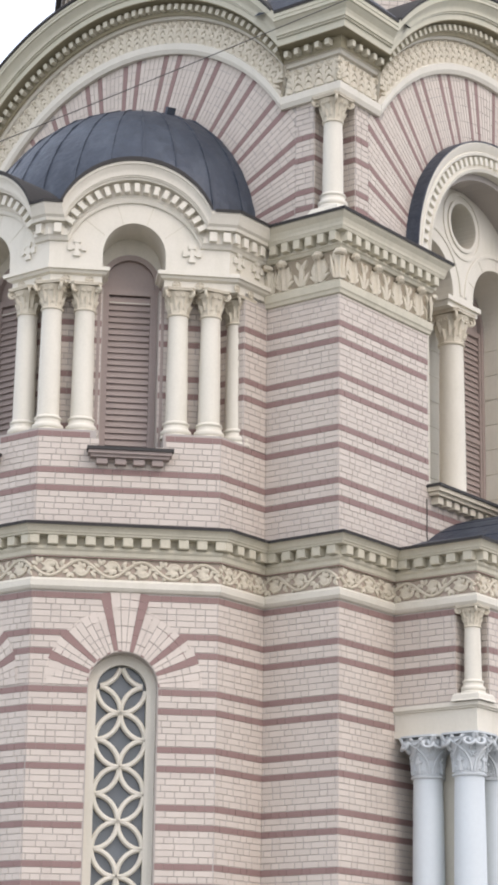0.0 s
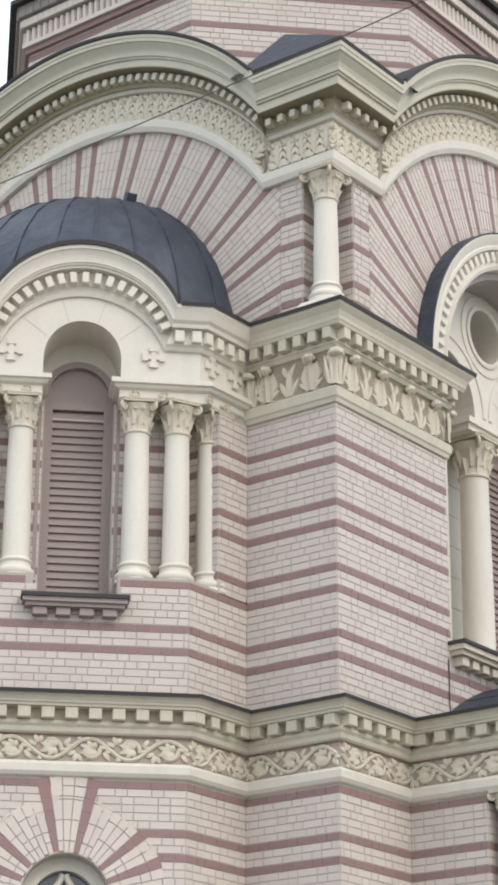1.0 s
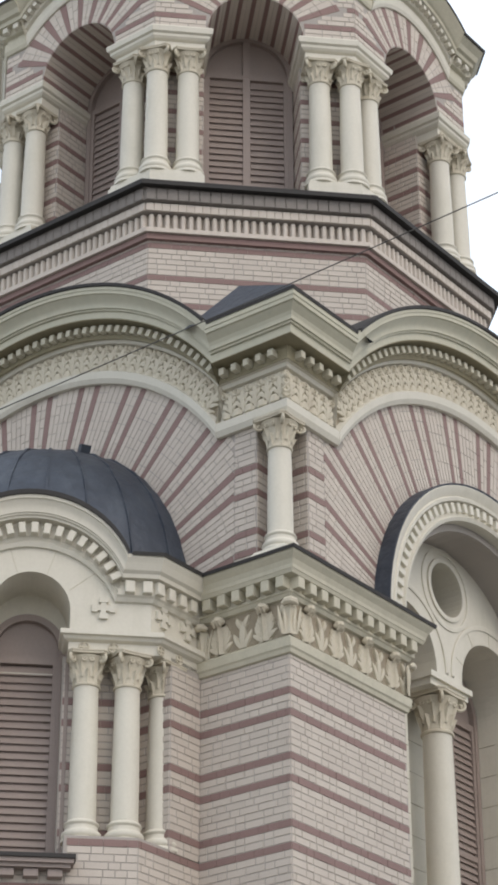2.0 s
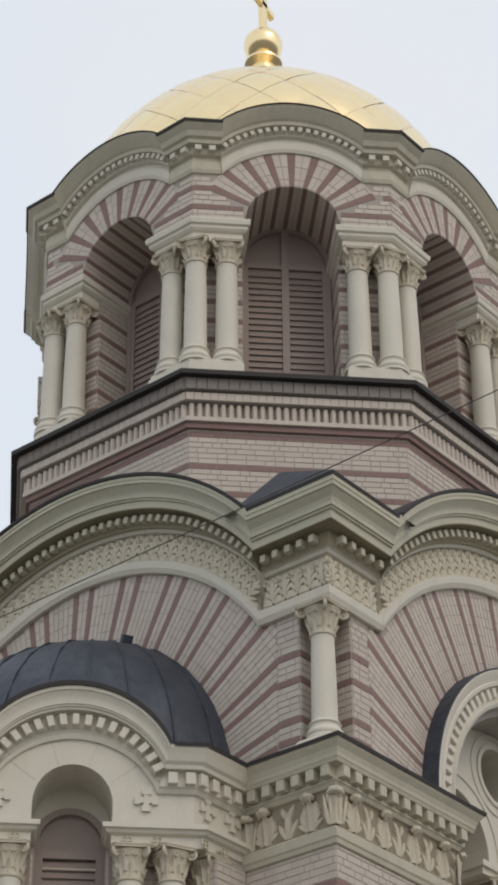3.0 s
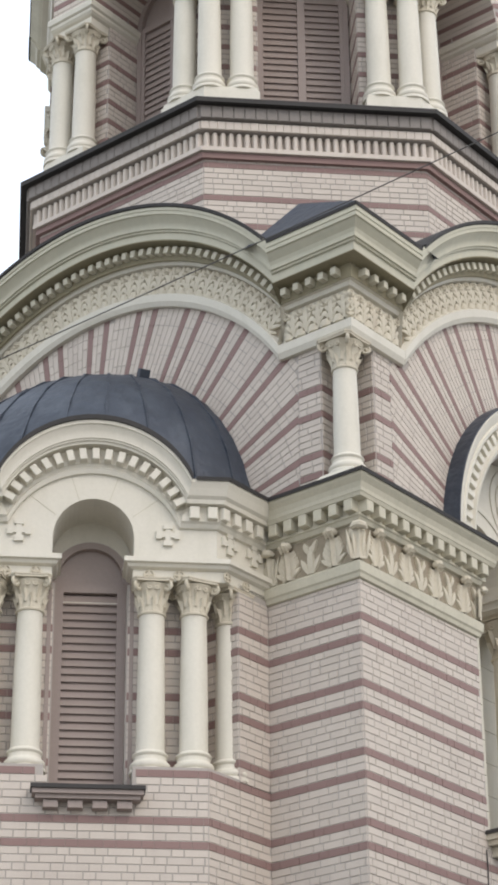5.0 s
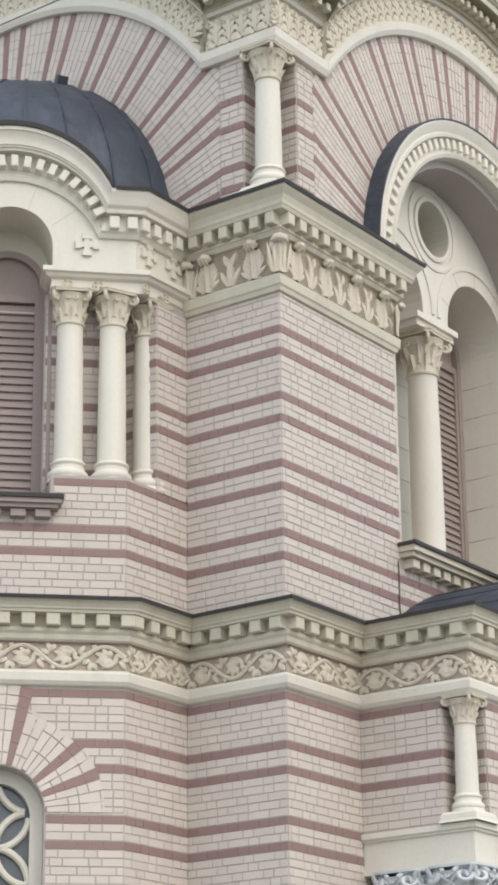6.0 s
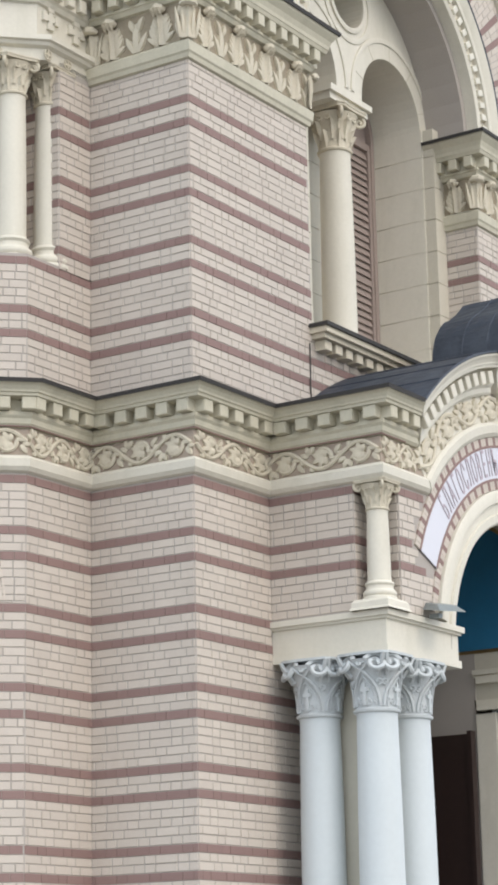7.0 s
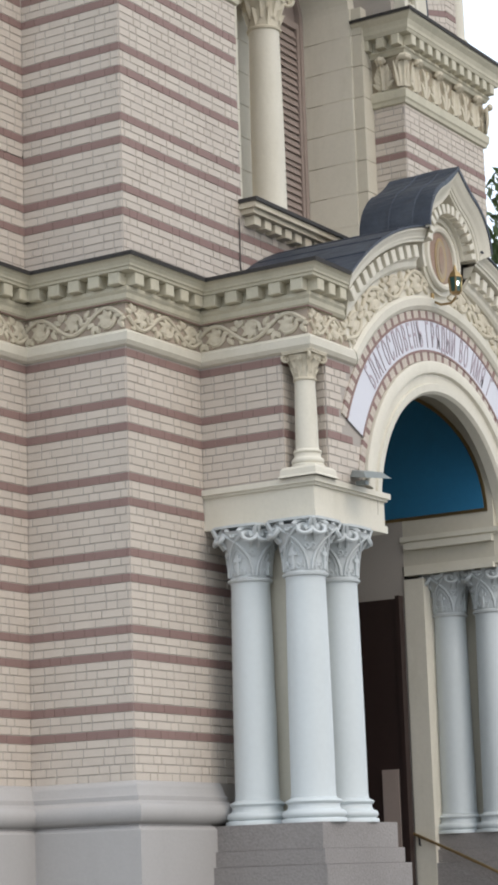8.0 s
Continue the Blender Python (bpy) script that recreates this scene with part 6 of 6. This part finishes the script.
a = [q for q in ogee_scaled(1.02, 0.01) if q[1] > 8.72]
rng = random.Random(6)
rows = []
for q in a:
    rows.append([GX.p(q[0], q[1] + rng.uniform(-0.008, 0.008), d) for d in (0.325, 0.31, 0.22, 0.1, -0.05, -0.2, -0.35, -0.5)])
g.grid(rows, False)
g.grid([[GX.p(*q, 0.326), GX.p(*r, 0.324)] for q, r in zip(a, [q for q in ogee_scaled(0.985) if q[1] > 8.7])], False)
part("roof_sheet", g, METAL, gab, "dark sheet-metal gable roof")
for d in (0.12, -0.16):
    g = Geo()
    g.tube([GX.p(q[0], q[1] + 0.002, d) for q in a], 0.008, 5)
    part("standing_seam", g, METAL, gab)
g = Geo()
plate(g, GX, [arc_loop(YC, ICON_Z, 0.28, 0, 360, 32)[:-1]], 0.03, 0.06)
icon = part("icon_disc", g, MOSAIC, gab, "round mosaic icon in reds and browns")
for w_, h_, d_, mt in ((0.13, 0.24, 0.066, BRASS), (0.1, 0.205, 0.07, ICONPALE), (0.055, 0.15, 0.074, MOSAIC)):
    g = Geo()
    plate(g, GX, [[(YC + w_ * math.cos(radians(q)), ICON_Z - 0.02 + h_ * math.sin(radians(q))) for q in range(0, 360, 20)]], 0.05, d_)
    sub = new("mosaic_patch", g.mesh("mosaic_patch", mt))
    sub.parent = icon
g = Geo()
g.tube([GX.p(YC + 0.315 * math.cos(radians(q)), ICON_Z + 0.315 * math.sin(radians(q)), 0.055) for q in range(0, 361, 12)], 0.042, 8)
part("icon_rim", g, CREAM, gab, smooth=True)

# sign over the arch
sign = thing("arched_sign", "white arched sign with mauve lettering over the porch arch", "sign", at=(PX, YC, 7.8))
A0_, A1_ = 23, 157
R0, R1 = 1.865, 2.195
for r0, r1, d, nm, mt in ((R0, R1, 0.02, "sign_plate", SIGNWHITE), (R0 - 0.012, R0 + 0.012, 0.026, "border", RED), (R1 - 0.012, R1 + 0.012, 0.026, "border", RED)):
    rows, g = [], Geo()
    for i in range(61):
        a = radians(A0_ + (A1_ - A0_) * i / 60)
        rows.append([PFRONT.p(YC + r * math.cos(a), PC_Z + r * math.sin(a), q) for r, q in ((r0, 0.0), (r0, d), (r1, d), (r1, 0.0))])
    g.grid(rows, False)
    part(nm, g, mt, sign)
TEXT = "БЛАГОСЛОВЕНЪ ГРЯДЫЙ ВО ИМЯ Г"
reach = 138.5
for ch in TEXT:
    a = reach
    reach -= 1.7 if ch == " " else 3.27
    if ch == " ":
        continue
    curve = bpy.data.curves.new("letter", "FONT")
    curve.body, curve.size, curve.align_x, curve.extrude = ch, 0.37, "CENTER", 0.002
    tmp = new("letter", curve)
    bpy.context.view_layer.update()
    me = bpy.data.meshes.new_from_object(tmp.evaluated_get(bpy.context.evaluated_depsgraph_get()))
    bpy.data.objects.remove(tmp)
    me.materials.clear()
    me.materials.append(LETTER)
    ob = new("letter", me)
    ob.parent = sign
    ob.matrix_parent_inverse = Matrix.Translation(-sign.location)
    ob.matrix_basis = PFRONT.at(YC + 1.905 * math.cos(radians(a)), PC_Z + 1.905 * math.sin(radians(a)), 0.024, a - 90) @ Matrix.Diagonal((0.34, 1, 1, 1))

# inside of the porch: side wall with blue lunette, mouldings, open door
INW = Face(0, 5.2, -90, 0)
g = Geo()
g.box(-1.6, PX - 0.105, 5.21, 5.4, 5.59, 8.0)
g.box(-1.6, 0.0, 5.205, 5.4, 0.0, 5.6)
g.box(-1.6, 1.0, 2.4, 2.59, 5.98, 8.0)
g.box(-1.7, -1.55, 2.5, 5.3, 5.5, 8.0)
inner = solid("wall_porch_inside", g, INNERWALL, "ochre-grey plastered inner wall of the porch", "wall")
# a near-black sheet closes the opening in place of its shade
g = Geo()
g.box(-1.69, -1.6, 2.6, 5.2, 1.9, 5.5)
part("doorway_shade", g, DARK, inner, "near-black sheet standing for the doorway's shade")
g = Geo()
g.box(-1.6, PX - 0.3, 2.5, 5.3, 7.9, 8.0)
part("porch_vault", g, INNERWALL, inner)
for z0, z1, o in ((5.87, 5.94, 0.05), (5.585, 5.64, 0.05)):
    g = Geo()
    INW.box(g, 0.03, 1.1, z0, z1, -0.01, o)
    part("moulding", g, CREAM, inner)
g = Geo()
plate(g, INW, [[(-1.58, 6.2), (1.05, 6.2)] + [(-0.52 + 1.57 * math.cos(radians(a)), 6.2 + 1.57 * math.sin(radians(a))) for a in range(4, 131, 6)] + [(-1.58, 7.36)]], -0.005, 0.004)
part("lunette_border", g, BRASS, inner, "gilt border of the lunette")
g = Geo()
plate(g, INW, [[(-1.57, 6.235), (1.01, 6.235)] + [(-0.52 + 1.53 * math.cos(radians(a)), 6.2 + 1.53 * math.sin(radians(a))) for a in range(4, 131, 6)] + [(-1.57, 7.3)]], 0.0, 0.009)
part("lunette", g, BLUE, inner, "deep blue painted lunette")
g = Geo()
INW.box(g, 0.003, 0.24, 1.9, 5.55, -0.25, 0.02)
part("pilaster", g, CREAM, inner)
door = thing("door_leaf", "dark brown wooden door leaf standing open in the porch", "door", at=(-0.5, 5.1, 1.9))
g = Geo()
g.box(-0.95, -0.04, 5.07, 5.13, 1.9, 5.34)
part("panel", g, DOORWOOD, door)
g = Geo()
g.box(-0.05, 0.0, 5.05, 5.15, 1.88, 5.37)
part("stile", g, DOORWOOD, door)
g = Geo()
g.box(-0.3, -0.1, 5.05, 5.069, 2.5, 3.5)
part("notice_board", g, SHUTTER, door, "brown board on the door")
rail = thing("handrail", "thin brass handrail beside the porch steps", "handrail", at=(0.4, 5.12, 2.6))
g = Geo()
g.tube([(-0.02, 5.15, 2.82), (0.5, 5.13, 2.6), (1.3, 5.12, 2.24), (2.6, 5.12, 1.55)], 0.016, 8)
part("bar", g, BRASS, rail, smooth=True)
g = Geo()
g.tube([(0.06, 5.15, 2.79), (0.06, 5.16, 2.69), (0.06, 5.21, 2.69)], 0.012, 6)
part("bracket", g, DARKMETAL, rail)
g = Geo()
g.tube([(2.55, 5.12, 1.6), (2.55, 5.12, 0.5)], 0.02, 8)
part("post", g, BRASS, rail)
for i in range(11):
    g = Geo()
    x1 = 1.4 + 0.3 * (i + 1)
    g.box(-1.6 if i == 0 else x1 - 0.34, x1, 2.62 - 0.0, 5.18, 0.0, 1.87 - 0.17 * i)
    solid("step", g, GRANITE, "grey granite step up to the porch", "step", group="porch steps")

# lantern and floodlight
lantern = thing("lantern", "small brass lantern with green glass on a wall bracket", "lantern", at=(1.5, 3.76, 8.3))
M = Matrix.Translation((1.55, 3.7, 8.3)) @ Matrix.Scale(0.8, 4)
g = Geo()
g.lathe([(0.05, -0.12), (0.075, -0.09), (0.08, -0.085)], 6, M)
g.lathe([(0.1, 0.1), (0.07, 0.16), (0.03, 0.2), (0.015, 0.26), (0.004, 0.28)], 6, M)
for i in range(6):
    a = radians(60 * i)
    g.tube([M @ Vector((0.075 * math.cos(a), 0.075 * math.sin(a), -0.09)), M @ Vector((0.095 * math.cos(a), 0.095 * math.sin(a), 0.1))], 0.008, 4)
part("cage", g, BRASS, lantern)
g = Geo()
g.lathe([(0.068, -0.088), (0.088, 0.098)], 6, M)
part("glass", g, LAMPGLASS, lantern, "green glass")
g = Geo()
g.lathe([(0.004, -0.016), (0.014, 0.0), (0.014, 0.02), (0.004, 0.035)], 10, Matrix.Translation((1.6, 3.655, 8.3)))
part("bulb", g, LAMPON, lantern, "lit white bulb")
g = Geo()
g.tube([(1.25, 3.76, 8.2), (1.35, 3.74, 8.14), (1.48, 3.72, 8.13), (1.55, 3.7, 8.18)], 0.013, 6)
g.tube([(1.25, 3.76, 8.12), (1.25, 3.76, 8.28)], 0.02, 6)
part("bracket", g, BRASS, lantern)
flood = thing("floodlight", "flat grey floodlight on the architrave block", "floodlight", at=(1.4, 1.95, 6.04))
g = Geo()
m = Matrix.Translation((1.36, 1.98, 6.11)) @ pose(0, 0, 0, 0, 12, -35) @ Matrix.Scale(1.35, 4)
g.add([m @ Vector(p) for p in ((-0.14, -0.1, -0.02), (0.2, -0.1, -0.015), (0.2, 0.1, -0.015), (-0.14, 0.1, -0.02), (-0.1, -0.07, 0.03), (0.1, -0.07, 0.025), (0.1, 0.07, 0.025), (-0.1, 0.07, 0.03))],
      [(3, 2, 1, 0), (4, 5, 6, 7), (0, 1, 5, 4), (1, 2, 6, 5), (2, 3, 7, 6), (3, 0, 4, 7)])
part("casing", g, LAMPGREY, flood)
g = Geo()
g.box(1.26, 1.36, 1.95, 2.02, 6.02, 6.06)
part("foot", g, LAMPGREY, flood)

# cables
wire = thing("overhead_cable", "thin dark cable strung before the church", "cable", at=(1.59, -1.55, 14.37))
g = Geo()
g.tube([(1.59 + 2.62 * x, -1.55 + 1.1 * x, 14.375 + 0.95 * x + 0.012 * x * x) for x in [i / 5 - 3 for i in range(41)]], 0.0065, 5)
part("strand", g, CABLE, wire)
drop = thing("wall_cable", "thin cable hanging down the brick wall", "cable", at=(0.02, 2.01, 8.8))
g = Geo()
g.tube([(0.02, 2.0, 8.9), (0.018, 2.01, 8.72), (0.018, 2.0, 8.45), (0.02, 2.025, 8.15), (0.02, 2.02, 8.03)], 0.007, 5)
part("strand", g, CABLE, drop)

# a tree behind the church
tree = thing("tree", "leafy green tree behind the church", "tree", at=(-6.5, 29.5, 0))
g = Geo()
g.tube([(-6.5, 29.5, 0), (-6.7, 29.5, 5), (-6.5, 29.5, 10), (-6.8, 29.2, 16)], [0.35, 0.28, 0.2, 0.08], 8)
rng = random.Random(5)
for i in range(9):
    a, z = rng.uniform(0, 6.28), rng.uniform(7, 13)
    g.tube([(-6.5, 29.5, z), (-6.5 + 1.4 * math.cos(a), 29.5 + 1.4 * math.sin(a), z + 1.2), (-6.5 + 2.8 * math.cos(a), 29.5 + 2.8 * math.sin(a), z + 2.2)], [0.12, 0.08, 0.03], 6)
part("trunk", g, BARK, tree)
g = Geo()
for i in range(26000):
    a, b, r = rng.uniform(0, 6.28), math.acos(rng.uniform(-1, 1)), 4.2 * rng.uniform(0.35, 1) ** 0.5
    lump = 0.75 + 0.25 * math.sin(3 * a + 2 * b) * math.sin(4 * b + a)
    p = Vector((-6.5 + r * lump * math.sin(b) * math.cos(a), 29.5 + r * lump * math.sin(b) * math.sin(a), 14.5 + 1.4 * r * lump * math.cos(b)))
    m = Matrix.Translation(p) @ Euler((rng.uniform(0, 6), rng.uniform(0, 6), rng.uniform(0, 6))).to_matrix().to_4x4()
    s = rng.uniform(0.1, 0.19)
    g.add([m @ Vector(q) for q in ((-s, 0, 0), (0, -s * 0.5, 0.02), (s, 0, 0), (0, s * 0.5, 0.02))], [(0, 1, 2, 3)])
part("crown", g, LEAF, tree, "dense green leaves")

# ---- the bricks that stand nearest to the way, one by one ----
rng = random.Random(17)
BRICKS = {}


def lay(parent, face, q):
    w, h, red = round(q[1] - q[0], 3), round(q[3] - q[2], 3), q[4]
    if (w, h, red) not in BRICKS:
        g = Geo()
        brick_into(g, Face(0, 0, 0, 0), (-w / 2, w / 2, -h / 2, h / 2, red), random.Random(1))
        g.m = [0] * len(g.m)
        g.v = [(p[1], p[2], p[0]) for p in g.v]
        BRICKS[w, h, red] = g.mesh("brick", RED if red else BRICK)
    put("brick", BRICKS[w, h, red], face.at((q[0] + q[1]) / 2, (q[2] + q[3]) / 2, rng.uniform(0, 0.002)), parent)


for one in LATE:
    lay(*one)
rest = Geo()
single = 0
for face, a, b, sd in ((A0, TX + TR, 0.0, 201), (B0, 0.0, PY, 202)):
    for q in courses(a, b, Z_BRICK, 7.21, PHASE_LOW, sd):
        if 4.75 < q[2] < 6.75 and single < 300:
            single += 1
            lay(wall_block, face, q)
        else:
            brick_into(rest, face, q, rng)
part("pier_brickwork", rest, [BRICK, RED], wall_block, "pale bricks with paired red courses", kind="stuff")
